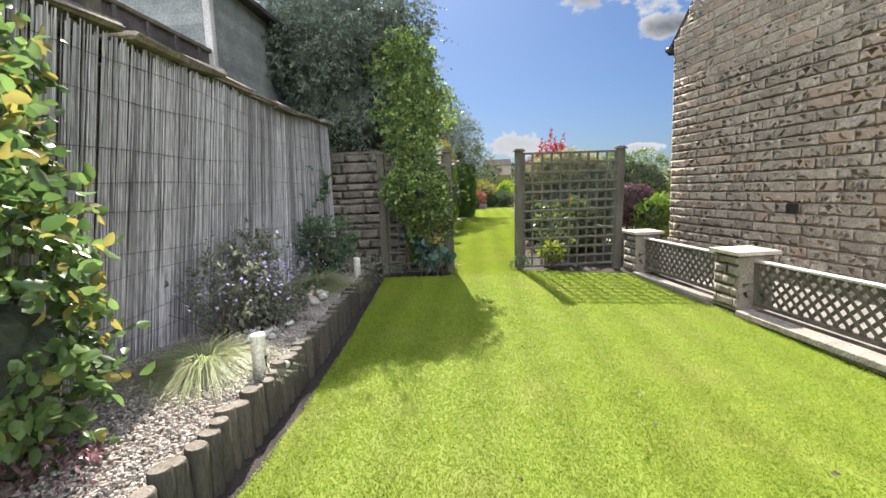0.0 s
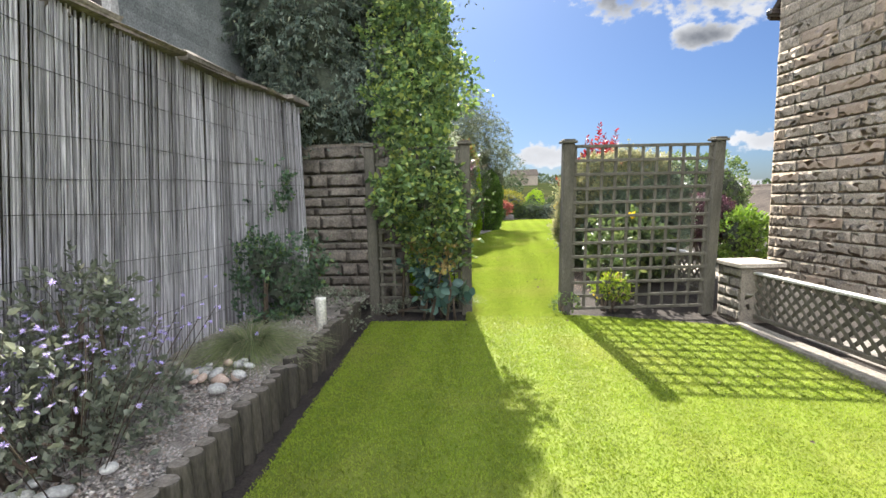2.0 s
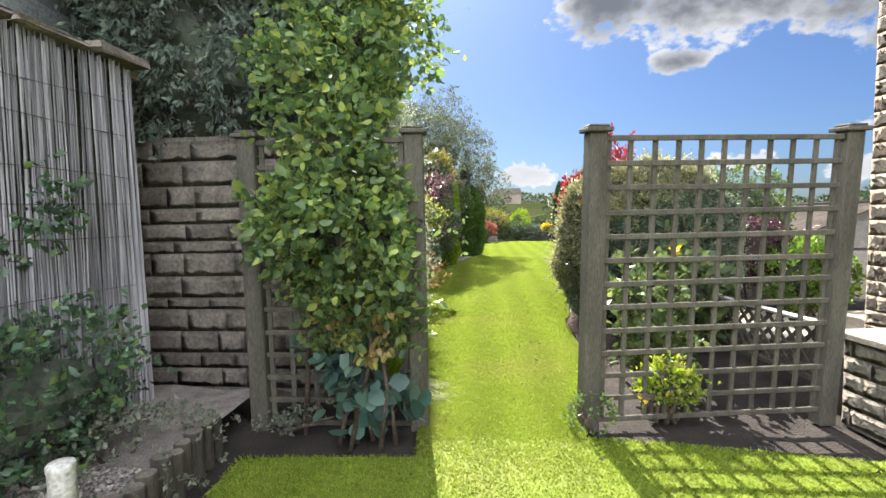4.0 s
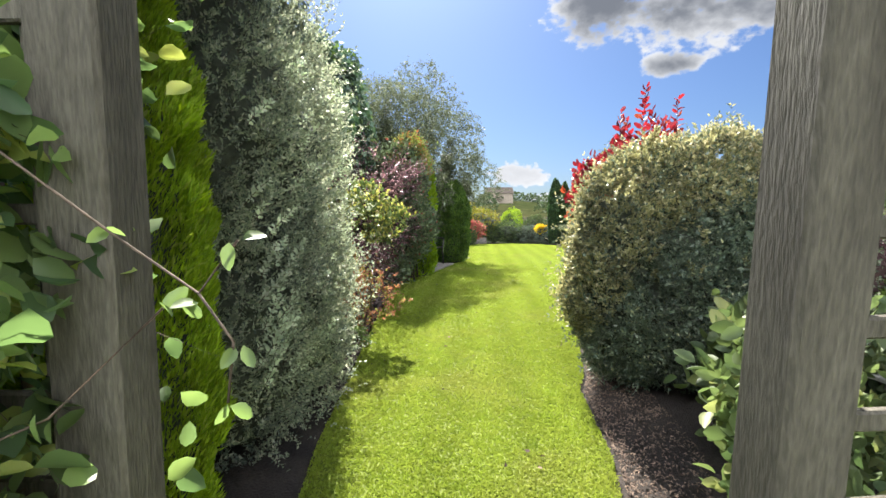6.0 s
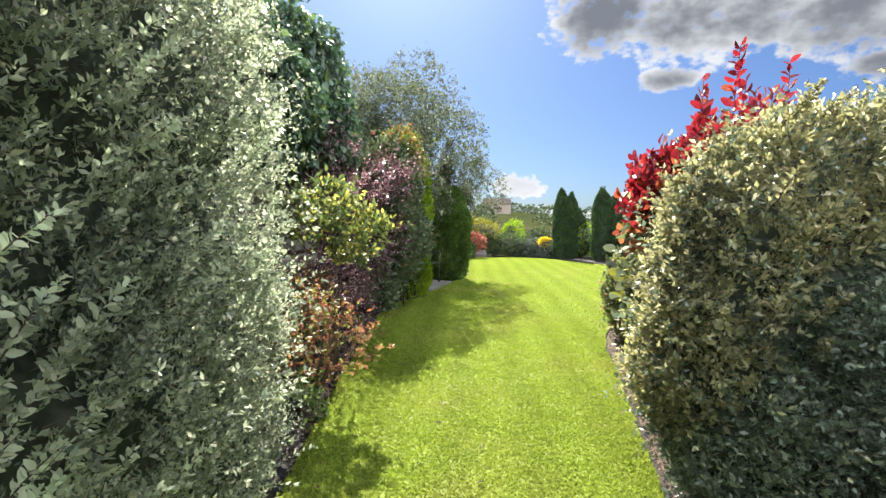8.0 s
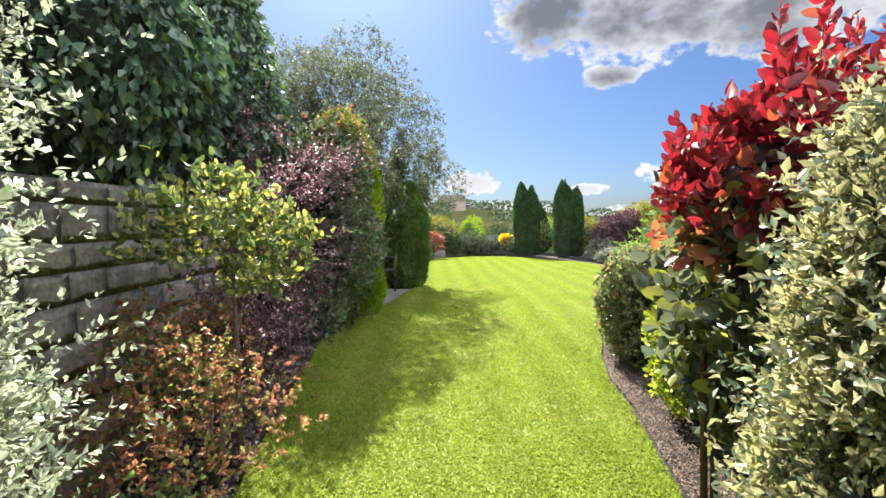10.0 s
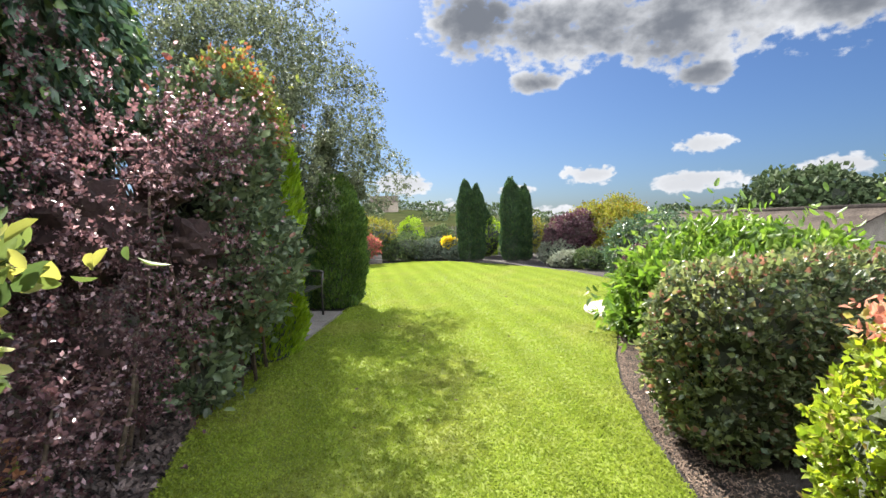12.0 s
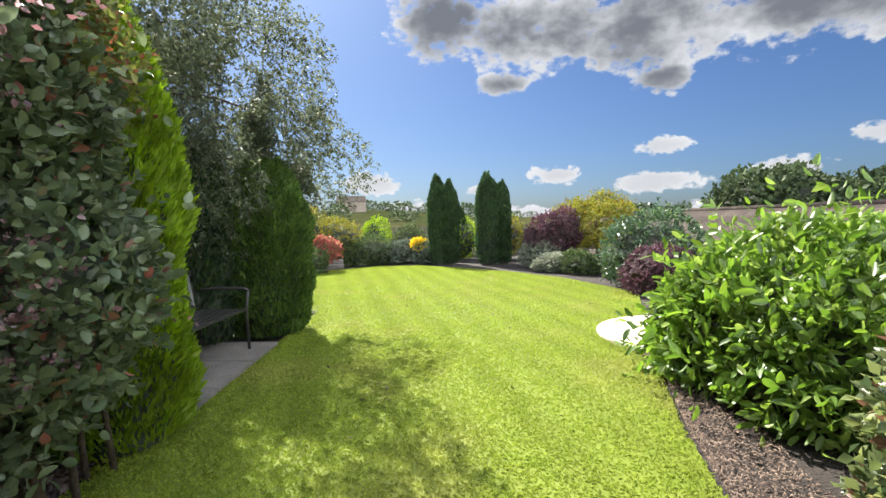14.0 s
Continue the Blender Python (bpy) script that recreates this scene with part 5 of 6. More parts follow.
bush("leafy_shrub", [(3.98, 15.75, 0.66, 1.02, 0.88, 0.54, 2.4), (3.22, 16.1, 0.50, 0.42, 0.55, 0.46), (3.6, 15.2, 0.42, 0.66, 0.45, 0.38), (3.35, 15.6, 0.30, 0.5, 0.7, 0.32), (3.9, 14.9, 0.30, 0.8, 0.35, 0.32)], LF["dogwood"], 25000, 0.105, 0.19, label="broad bright green leafy shrub", seed=23, clump=6, rich=True, core=0.75, inward=0.4, up=0.25, sprig=0.12, down=0.15)
bush("hydrangea", [(1.95, 9.33, 0.46, 0.40, 0.34, 0.42), (2.2, 9.5, 0.5, 0.24, 0.26, 0.34)], LF["hydrangea"], 1800, 0.10, 0.30, label="leafy green shrub with a yellow bloom behind the trellis", seed=24, clump=6, rich=True, core=0.5, inward=0.5, sprig=0.1)
bush("spotted_laurel", [(1.36, 8.45, 0.34, 0.22, 0.2, 0.30), (1.30, 8.6, 0.68, 0.13, 0.13, 0.24)], LF["hydrangea"], 800, 0.08, 0.30, label="green shrub growing behind the trellis", seed=25, clump=6, rich=True, core=0.4, inward=0.5)
bush("dwarf_shrub", [(1.22, 7.72, 0.20, 0.24, 0.14, 0.18)], LF["goldleaf"], 1500, 0.035, 0.32, label="small yellow-green shrub at the foot of the trellis", seed=26, clump=5, core=0.5, sprig=0.2)
bush("dwarf_shrub", [(0.66, 7.55, 0.06, 0.10, 0.10, 0.08)], LF["mid"], 400, 0.03, 0.32, label="small green plant at the trellis post", seed=27, clump=5, core=0.4, stems=2)


# far border
bush("red_shrub", [(0.0, 27.2, 0.70, 0.42, 0.4, 0.40)], LF["redflower"], 3000, 0.07, label="red-leaved shrub at the far steps", seed=30, clump=5, core=0.7)
bush("border_shrub", [(-0.35, 26.6, 0.4, 0.55, 0.5, 0.35)], LF["border"], 3500, 0.06, label="pale green mound at the lawn edge", seed=31, clump=5, core=0.7)
bush("willow_shrub", [(0.35, 29.2, 0.95, 0.85, 0.8, 0.75), (-0.7, 28.6, 1.2, 0.9, 0.8, 1.0)], LF["acer"], 9000, 0.07, label="olive-yellow bushy shrub behind the steps", seed=32, clump=6, core=0.75, down=0.4)
for i, (x, y, z, rx, rz, lf, lb) in enumerate([(1.6, 28.9, 0.55, 0.75, 0.50, "border", "mid-green rounded shrub in the border"), (2.45, 29.0, 0.45, 0.7, 0.42, "juniper", "dark spreading juniper in the border"), (1.9, 30.5, 0.9, 0.5, 0.75, "thuja", "small golden conifer in the border"),
                                               (3.0, 29.6, 0.75, 0.55, 0.55, "border", "mid-green rounded shrub in the border"), (3.5, 28.3, 0.4, 0.6, 0.35, "juniper", "dark spreading juniper in the border"), (1.0, 28.7, 0.4, 0.45, 0.35, "border", "mid-green rounded shrub in the border"),
                                               (6.1, 25.2, 0.35, 0.6, 0.35, "grey", "silver-grey shrub at the lawn edge"), (5.75, 24.0, 0.25, 0.45, 0.22, "grey", "pale grey mound at the lawn edge"), (6.3, 23.2, 0.3, 0.5, 0.3, "border", "mid-green rounded shrub in the border"),
                                               (6.2, 28.6, 0.9, 0.8, 0.8, "acer", "yellow-green shrub behind the cypresses"), (7.2, 22.4, 0.45, 0.7, 0.5, "border", "mid-green rounded shrub in the border"), (6.4, 21.9, 0.25, 0.4, 0.25, "border", "low green plant at the border"),
                                               (4.9, 29.5, 0.8, 0.7, 0.9, "thuja", "light green shrub behind the cypresses"), (5.5, 32, 0.9, 1.0, 0.8, "border", "bushy hedge behind the border")]):
    bush("border_shrub", [(x, y, z, rx, rx * 0.85, rz)], LF[lf], 4200, 0.06, label=lb, seed=40 + i, clump=6, core=0.78, stems=3)
bush("yellow_shrub", [(3.15, 28.3, 0.70, 0.34, 0.3, 0.24)], LF["yellow"], 2600, 0.06, label="golden yellow shrub in the border", seed=60, clump=5, core=0.7)
for i, (x, y, h, r) in enumerate(((3.70, 27.75, 2.78, 0.31), (4.08, 27.70, 2.68, 0.27), (5.13, 26.95, 2.78, 0.37), (5.56, 26.90, 2.50, 0.28))):
    conifer("columnar_cypress", x, y, h, r, LF["thuja_dark"], 13000, 0.09, 160 + i, "tall dark columnar cypress at the lawn's end", 0.10, 0.08, sh=0.66)
conifer("columnar_cypress", 4.75, 29.6, 2.1, 0.4, LF["thuja_dark"], 8000, 0.10, 63, "shorter dark cypress behind the pair", 0.2, 0.07)
bush("purple_shrub", [(6.55, 25.5, 0.85, 0.72, 0.6, 0.75), (6.9, 25.3, 1.15, 0.5, 0.5, 0.6)], LF["plum"], 9000, 0.06, 0.34, "red_twig_core_shade", "dark purple-leaved shrub beside the acer", seed=64, clump=6, core=0.8)
tree("golden_acer", 8.2, 25.7, 2.2, [(8.2, 25.7, 1.55, 1.0, 0.9, 0.55), (7.7, 25.5, 1.2, 0.7, 0.7, 0.4), (8.6, 25.7, 1.9, 0.6, 0.6, 0.4)], LF["acer"], 16000, 0.075, 0.06, 10, 65, "small golden-yellow acer tree in the border", 0.3, 6, inward=0.4, down=0.15)
bush("dark_ivy_shrub", [(6.1, 20.75, 0.72, 0.72, 0.6, 0.75), (6.75, 20.9, 0.8, 0.55, 0.5, 0.65)], LF["ivy"], 9000, 0.06, 0.36, label="dark green ivy-like shrub at the border", seed=66, clump=6, core=0.8, sprig=0.15)
bush("weeping_maple", [(5.7, 19.9, 0.50, 0.55, 0.5, 0.50)], LF["plum"], 6000, 0.05, 0.2, "red_twig_core_shade", "weeping purple cut-leaf maple at the border", seed=67, clump=6, core=0.8, down=0.9, up=0)
bush("weeping_maple", [(3.75, 11.4, 0.85, 0.55, 0.5, 0.52)], LF["plum"], 8000, 0.05, 0.16, "red_twig_core_shade", "weeping dark purple cut-leaf maple on the terrace", seed=68, clump=6, core=0.8, down=0.9, up=0)
bush("terrace_shrub", [(4.6, 13.3, 1.2, 0.8, 0.6, 0.9), (3.9, 13.5, 1.5, 0.6, 0.6, 0.7)], LF["mid"], 9000, 0.06, label="green shrub beyond the terrace", seed=69, clump=6, core=0.8)
bush("bright_terrace_plant", [(4.15, 10.9, 0.55, 0.4, 0.4, 0.4)], LF["dogwood"], 2500, 0.07, label="bright green plant beside the house corner", seed=70, clump=5, core=0.7)


# second stone wall behind the west border
def build_west_wall_two():
    root = tagged(empty("wall_west_two"), "dry-laid rough stone boundary wall behind the shrubs", "wall", kind="structure")
    part("wall_body", box_bm(0.5, 3.0, 1.78, 0.0, (-2.05, 12.4, 0.80)), M["mortar"], root)
    part("wall_body", box_bm(0.5, 6.5, 1.75, 0.0, (-2.75, 17.0, 0.75)), M["drystone"], root)
    stone_face(root, pose(-1.805, 10.9, 0.0, 0, 0, 90), 3.0, 1.72, 0.145, 0.32, M["drystone"], 18, stone_variants("stone", 10, 0.08, 0.022, 31, 6, 4), 0.008, uneven=0.39)


build_west_wall_two()


def build_bench():
    root = tagged(empty("garden_bench", pose(-1.08, 17.76, ground_z(17.5) + 0.035, 0, 0, -15.8)), "black metal garden bench with slatted seat on paving", "bench")
    L = 1.25
    for y in (-L / 2, L / 2):
        part("leg", tube_bm([(0.28, y, 0.0), (0.27, y, 0.42), (0.30, y, 0.63)], 0.016, 8), M["bench"], root)
        part("leg", tube_bm([(-0.26, y, 0.0), (-0.22, y, 0.42), (-0.30, y, 0.85)], 0.016, 8), M["bench"], root)
        part("armrest", tube_bm([(-0.25, y, 0.63), (0.0, y, 0.655), (0.26, y, 0.645), (0.31, y, 0.62)], 0.018, 8), M["bench"], root)
        part("side_rail", tube_bm([(-0.22, y, 0.41), (0.27, y, 0.41)], 0.014, 8), M["bench"], root)
    for k in range(7):
        part("seat_slat", box_bm(0.055, L, 0.018, 0.004, (-0.20 + k * 0.075, 0, 0.425)), M["bench"], root)
    for k in range(13):
        y = -L / 2 + (k + 0.5) * L / 13
        part("back_slat", box_bm(0.012, 0.035, 0.36, 0.003, (-0.262, y, 0.64), turn=pose(0, 0, 0, 0, -9, 0)), M["bench"], root)
    part("back_panel", box_bm(0.010, L - 0.06, 0.37, 0.003, (-0.272, 0, 0.66), turn=pose(0, 0, 0, 0, -9, 0)), M["sling"], root, "grey mesh back panel")
    part("back_rail", tube_bm([(-0.30, -L / 2, 0.85), (-0.305, 0, 0.90), (-0.30, L / 2, 0.85)], 0.018, 8), M["bench"], root)
    part("back_rail", tube_bm([(-0.235, -L / 2, 0.47), (-0.235, L / 2, 0.47)], 0.014, 8), M["bench"], root)
    pv = tagged(empty("bench_paving"), "grey paving slabs under the bench", "paving", kind="structure")
    corners = [(-0.84, 16.35), (-0.37, 18.5), (-1.95, 19.0), (-2.2, 16.9)]
    for i in range(2):
        for j in range(3):
            q = []
            for u, w in ((i / 2, j / 3), ((i + 1) / 2, j / 3), ((i + 1) / 2, (j + 1) / 3), (i / 2, (j + 1) / 3)):
                a = Vector(corners[0]).lerp(Vector(corners[3]), u)
                b = Vector(corners[1]).lerp(Vector(corners[2]), u)
                q.append(a.lerp(b, w))
            c = sum(q, Vector((0, 0))) / 4
            bm = bmesh.new()
            vs = [[bm.verts.new((c.x + (p.x - c.x) * 0.985, c.y + (p.y - c.y) * 0.985, z)) for p in q] for z in (0.10, 0.185)]
            bm.faces.new(vs[1]), bm.faces.new(vs[0][::-1])
            for k in range(4):
                bm.faces.new((vs[0][k], vs[0][(k + 1) % 4], vs[1][(k + 1) % 4], vs[1][k]))
            bmesh.ops.recalc_face_normals(bm, faces=bm.faces)
            part("slab", bm, M["paving"], pv)


build_bench()

# round patio slab at the east border
b = bmesh.new()
bmesh.ops.create_cone(b, cap_ends=True, segments=48, radius1=0.95, radius2=0.94, depth=0.05)
tagged(part("round_patio", b, M["patio"], None, at=pose(4.02, 17.35, ground_z(17) + 0.0)), "pale round stone patio at the lawn edge", "paving", kind="structure")


# bark mulch along the east border
def build_mulch():
    rs = np.random.RandomState(12)
    n = 16000
    y = 8.6 + 8.4 * rs.rand(n) ** 0.75
    x = np.interp(y, *LAWN_R) + 0.03 + 0.5 * rs.rand(n) ** 1.5
    z = np.array([ground_z(v) for v in y]) - 0.012 + rs.uniform(0, .012, n)
    a, s, w = rs.uniform(0, 6.28, n), rs.uniform(0.012, 0.035, n), rs.uniform(0.005, 0.012, n)
    d, q = np.stack([np.cos(a), np.sin(a), rs.uniform(-.4, .4, n)], 1), np.stack([-np.sin(a), np.cos(a), rs.uniform(-.4, .4, n)], 1)
    c = np.stack([x, y, z], 1)
    up = np.array([0, 0, 0.006])
    V = np.stack([c - d * s[:, None] * .5, c + q * w[:, None] * .5 + up, c + d * s[:, None] * .5, c - q * w[:, None] * .5 + up, c + up * 1.6], 1).reshape(-1, 3)
    o = (np.arange(n) * 5)[:, None]
    F = np.concatenate([o + t for t in ([0, 1, 4], [1, 2, 4], [2, 3, 4], [3, 0, 4])])
    tagged(put("bark_mulch", mesh_from("bark_mulch", V, F), M["mulch"]), "brown bark mulch along the lawn edge", "mulch", kind="stuff")
    # dry leaf litter under the west shrubs
    n = 11000
    y = rs.uniform(10.9, 16.8, n)
    x = np.interp(y, *LAWN_L) - 0.03 - 1.1 * rs.rand(n) ** 1.3
    base = np.stack([x, y, np.array([ground_z(v) for v in y]) - 0.022], 1)
    aim = np.concatenate([rs.normal(size=(n, 2)), rs.uniform(-.05, .5, (n, 1))], 1)
    tagged(put("leaf_litter", leaf_mesh("leaf_litter", base, aim, rs.uniform(0.025, 0.075, n), 0.32, 0.5, rs), M["litter"]), "dry grey-brown leaf litter under the shrubs", "leaf litter", kind="stuff")
    # a few fallen leaves on the grass
    n = 90
    y = 1.5 + 20 * rs.rand(n)
    lo, hi = np.interp(y, *LAWN_L), np.interp(y, *LAWN_R)
    x = lo + (hi - lo) * rs.rand(n)
    base = np.stack([x, y, lawn_z(x, y) + 0.022], 1)
    aim = np.concatenate([rs.normal(size=(n, 2)), rs.uniform(-.1, .3, (n, 1))], 1)
    tagged(put("fallen_leaves", leaf_mesh("fallen_leaves", base, aim, rs.uniform(0.02, 0.045, n), 0.3, 0.4, rs), M["mulch"]), "scattered dry leaves on the lawn", "leaves", kind="stuff")


build_mulch()


def sedge(at, radius, n, seed, label):
    rs = np.random.RandomState(seed)
    root = tagged(empty("ornamental_grass", at), label, "ornamental grass", "grass tufts")
    a, L = rs.uniform(0, 6.28, n), radius * rs.uniform(0.65, 1.25, n)
    lift = rs.uniform(0.35, 1.5, n)
    d = np.stack([np.cos(a), np.sin(a), np.zeros(n)], 1)
    s = np.stack([-np.sin(a), np.cos(a), np.zeros(n)], 1) * rs.uniform(0.0022, 0.0045, n)[:, None]
    b0 = d * rs.uniform(0, 0.07, n)[:, None]
    pts = []
    for t in (0, 0.33, 0.66, 1.0):
        h = L * (lift * t * 0.75 - (0.35 + lift * 0.42) * t * t)
        p = b0 + d * (L * (0.25 * t + 0.65 * t * t))[:, None]
        p[:, 2] = np.maximum(h, 0.005 + 0.01 * rs.rand(n))
        w = s * (1 - 0.85 * t)
        pts += [p - w, p + w]
    V = np.stack(pts, 1).reshape(-1, 3)
    o = (np.arange(n) * 8)[:, None]
    F = np.concatenate([o + t for t in ([0, 1, 3, 2], [2, 3, 5, 4], [4, 5, 7, 6])])
    put("blades", mesh_from("blades", V, F), LF["sedge"], root)


sedge(pose(-1.88, 2.92, 0.15), 0.56, 1500, 1, "variegated sedge tuft with arching striped blades")
sedge(pose(-1.98, 5.55, 0.15), 0.60, 1300, 2, "variegated sedge tuft beside the bollard light")
sedge(pose(-0.62, 8.05, 0.0), 0.35, 260, 3, "small grass tuft behind the trellis post")


def flowers(name, centre, r, n, size, mat, seed, label, stems=True):
    rs = np.random.RandomState(seed)
    root = tagged(empty(name, pose(*centre)), label, "flowers")
    p = rs.normal(size=(n, 3)) * r
    p[:, 2] = np.abs(p[:, 2]) + r[2] * 0.6
    k = np.repeat(np.arange(n), 9)
    ang = np.tile(np.arange(9) * 2 * math.pi / 9, n)
    tilt = unit(rs.normal(size=(n, 3)) * 0.5 + [0.25, -0.35, 0.8])
    u = unit(np.cross(tilt, [0.3, 0.1, 1.0]))
    w = np.cross(tilt, u)
    aim = u[k] * np.cos(ang)[:, None] + w[k] * np.sin(ang)[:, None] + tilt[k] * 0.15
    if n <= 40:
        for i in range(n):
            s = slice(i * 9, i * 9 + 9)
            put("bloom", leaf_mesh("bloom", p[k][s], aim[s], np.full(9, size), 0.22, 0.1, rs), mat, root)
    else:
        put("bloom_mass", leaf_mesh("bloom_mass", p[k], aim, np.full(len(k), size), 0.16, 0.1, rs), mat, root)["kind"] = "stuff"
    if stems:
        bm = bmesh.new()
        for q in p[:: max(1, n // 40)]:
            tube_bm([(q[0] * .4, q[1] * .4, -centre[2] + 0.13), (q[0] * .8, q[1] * .8, q[2] * 0.3), tuple(q)], 0.0022, 4, bm)
        part("stem_mass", bm, M["bark"], root)["kind"] = "stuff"


def clematis_shoots():
    """Loose shoots that swing past the trellis post, with a few large leaves and pale flowers."""
    inv = Matrix.Translation(CLEMATIS.matrix_basis.translation).inverted()
    rs = np.random.RandomState(17)
    for path in ([(-0.62, 7.30, 1.52), (-0.42, 7.33, 1.50), (-0.28, 7.36, 1.38), (-0.17, 7.37, 1.30), (-0.11, 7.36, 1.37)],
                 [(-0.17, 7.37, 1.30), (-0.12, 7.36, 1.24), (-0.13, 7.36, 1.16)],
                 [(-0.66, 7.31, 1.12), (-0.50, 7.32, 1.08), (-0.36, 7.34, 1.14), (-0.22, 7.37, 1.28)],
                 [(-0.70, 7.30, 1.14), (-0.56, 7.30, 1.05), (-0.50, 7.30, 1.0)]):
        part("shoot", tube_bm([inv @ Vector(p) for p in path], 0.0019, 5), M["bark"], CLEMATIS)
        ends = np.array([p for p in path[1:]]) - np.array(CLEMATIS.matrix_basis.translation)
        for e in ends:
            for _ in range(2):
                b, a = e[None] + rs.normal(size=(1, 3)) * 0.010, rs.normal(size=(1, 3)) * 0.6 + [0.2, -0.3, -0.5]
                put("leaf", leaf_mesh("leaf", b, a, rs.uniform(0.026, 0.042, 1), 0.26, 0.35, rs, True), LF["clematis"], CLEMATIS)


clematis_shoots()


def hedge_sprays(hedge, mat, feet, seed, leaf, lo, hi):
    """Long arching shoots that stand out of a clipped hedge, small leaves in pairs along each; feet: (x, y, z, outward x, outward y)."""
    rs = np.random.RandomState(seed)
    off = np.array(hedge.matrix_basis.translation)
    for x, y, z, ox, oy in feet:
        ln = rs.uniform(lo, hi)
        side = rs.uniform(-0.7, 0.7)
        d = unit(np.array([ox - oy * side, oy + ox * side, 0.0]))
        t = np.linspace(0, 1, 12)
        pts = np.array([x, y, z]) + d * (0.55 * ln * t)[:, None] + np.array([0, 0, 1]) * (ln * (0.75 * t - 0.18 * t * t))[:, None] - off
        spray = part("spray", tube_bm([tuple(q) for q in pts[::3]] + [tuple(pts[-1])], [0.0028, 0.0024, 0.0018, 0.0014, 0.0008], 5), M["bark"], hedge)
        n = max(int(ln / (leaf * 0.42)), 10)
        u = np.repeat(np.linspace(0.08, 1.0, n), 2)
        base = np.stack([np.interp(u, t, pts[:, i]) for i in range(3)], 1)
        run = unit(pts[-1] - pts[0])
        a = np.arange(2 * n) * math.pi + np.repeat(np.arange(n), 2) * 1.3
        e1 = unit(np.cross(run, [0.2, 0.1, 1.0]))
        e2 = np.cross(run, e1)
        aim = e1 * np.cos(a)[:, None] + e2 * np.sin(a)[:, None] + run * 0.55 + rs.normal(size=(2 * n, 3)) * 0.34
        put("spray_leaves", leaf_mesh("spray_leaves", base, aim, leaf * np.interp(u, [0, 0.8, 1], [1.0, 1.0, 0.55]) * rs.uniform(0.75, 1.2, 2 * n), 0.24, 0.3, rs, True), mat, spray)["kind"] = "stuff"


rs_ = np.random.RandomState(31)
hedge_sprays(SILVER, LF["silver_spray_sunlit"], [(-0.90, 9.15, 0.88, 0.25, 1.0), (-0.90, 8.98, 0.62, 0.2, 0.9), (-0.91, 9.22, 0.60, 0.3, 1.0), (-0.90, 9.45, 0.72, 0.25, 1.0), (-0.92, 9.1, 0.45, 0.3, 1.0), (-0.90, 9.6, 0.95, 0.3, 1.0), (-0.91, 9.35, 0.40, 0.35, 1.0)], 4, 0.037, 0.35, 0.7)
hedge_sprays(SILVER, LF["silver_spray_sunlit"], [(-0.90, rs_.uniform(8.9, 10.6), 0.35 + 1.9 * rs_.rand(), 0.5, 0.8) for _ in range(60)] + [(rs_.uniform(-1.6, -0.95), 8.76, 0.4 + 1.8 * rs_.rand(), 0.3, -0.6) for _ in range(12)], 5, 0.032, 0.14, 0.34)
hedge_sprays(ROUNDED, LF["hedge_tan_sunlit"], [(rs_.uniform(1.1, 2.5), 10.22, rs_.uniform(0.9, 1.7), -0.2, -1.0) for _ in range(18)] + [(rs_.uniform(1.2, 2.8), 10.5, 1.90, 0.1, -0.3) for _ in range(12)], 6, 0.036, 0.12, 0.26)
bush("aster_clump", [(-1.98, 4.05, 0.32, 0.34, 0.58, 0.24), (-2.15, 4.35, 0.70, 0.18, 0.32, 0.34), (-2.1, 3.7, 0.5, 0.2, 0.3, 0.3)], LF["grey"], 3800, 0.048, 0.26, label="straggling aster clump in the gravel", category="flowers", seed=71, clump=6, core=0.0, inward=0.9, sprig=0.3, zmin=0.14, stems=12)
flowers("aster_flowers", (-1.98, 4.0, 0.42), np.array([0.24, 0.44, 0.17]), 230, 0.016, LF["aster"], 1, "small violet aster flowers")
flowers("clematis_flowers", (-0.75, 7.25, 1.25), np.array([0.3, 0.05, 0.35]), 9, 0.018, LF["white"], 2, "pale pink clematis flowers", False)
flowers("hydrangea_bloom", (1.80, 9.05, 0.98), np.array([0.03, 0.02, 0.02]), 6, 0.05, LF["yellow"], 5, "yellow bloom on the leafy shrub", False)
flowers("yellow_flowers", (1.05, 7.62, 0.12), np.array([0.12, 0.05, 0.05]), 7, 0.02, LF["yellow"], 3, "small yellow flowers at the trellis foot", False)
bush("rose_shrub", [(-2.12, 6.55, 0.50, 0.34, 0.45, 0.38), (-2.25, 6.3, 0.75, 0.2, 0.25, 0.25)], LF["ivy"], 2600, 0.045, 0.34, label="dark green shrub against the reed screen", seed=72, clump=5, core=0.55, inward=0.5, sprig=0.2, zmin=0.14)
bush("ground_cover", [(-1.85, 6.65, 0.18, 0.35, 0.4, 0.12), (-1.2, 7.4, 0.05, 0.5, 0.12, 0.06)], LF["grey"], 2200, 0.03, 0.3, label="low grey-green ground cover", seed=73, clump=5, core=0.5, inward=0.6, zmin=0.0)
bush("heather", [(-2.0, 1.75, 0.16, 0.30, 0.30, 0.10)], LF["purple"], 1200, 0.03, 0.3, label="reddish low plant in the gravel", seed=74, clump=5, core=0.4, inward=0.7, zmin=0.13)


bush("nasturtium", [(-0.80, 7.30, 0.42, 0.28, 0.09, 0.22), (-0.58, 7.28, 0.22, 0.16, 0.08, 0.14)], LF["round_leaf"], 170, 0.11, 0.46, label="blue-green round-leaved plant at the foot of the trellis", seed=95, clump=3, rich=True, core=0, inward=0.8, stems=3, fold=0.12)
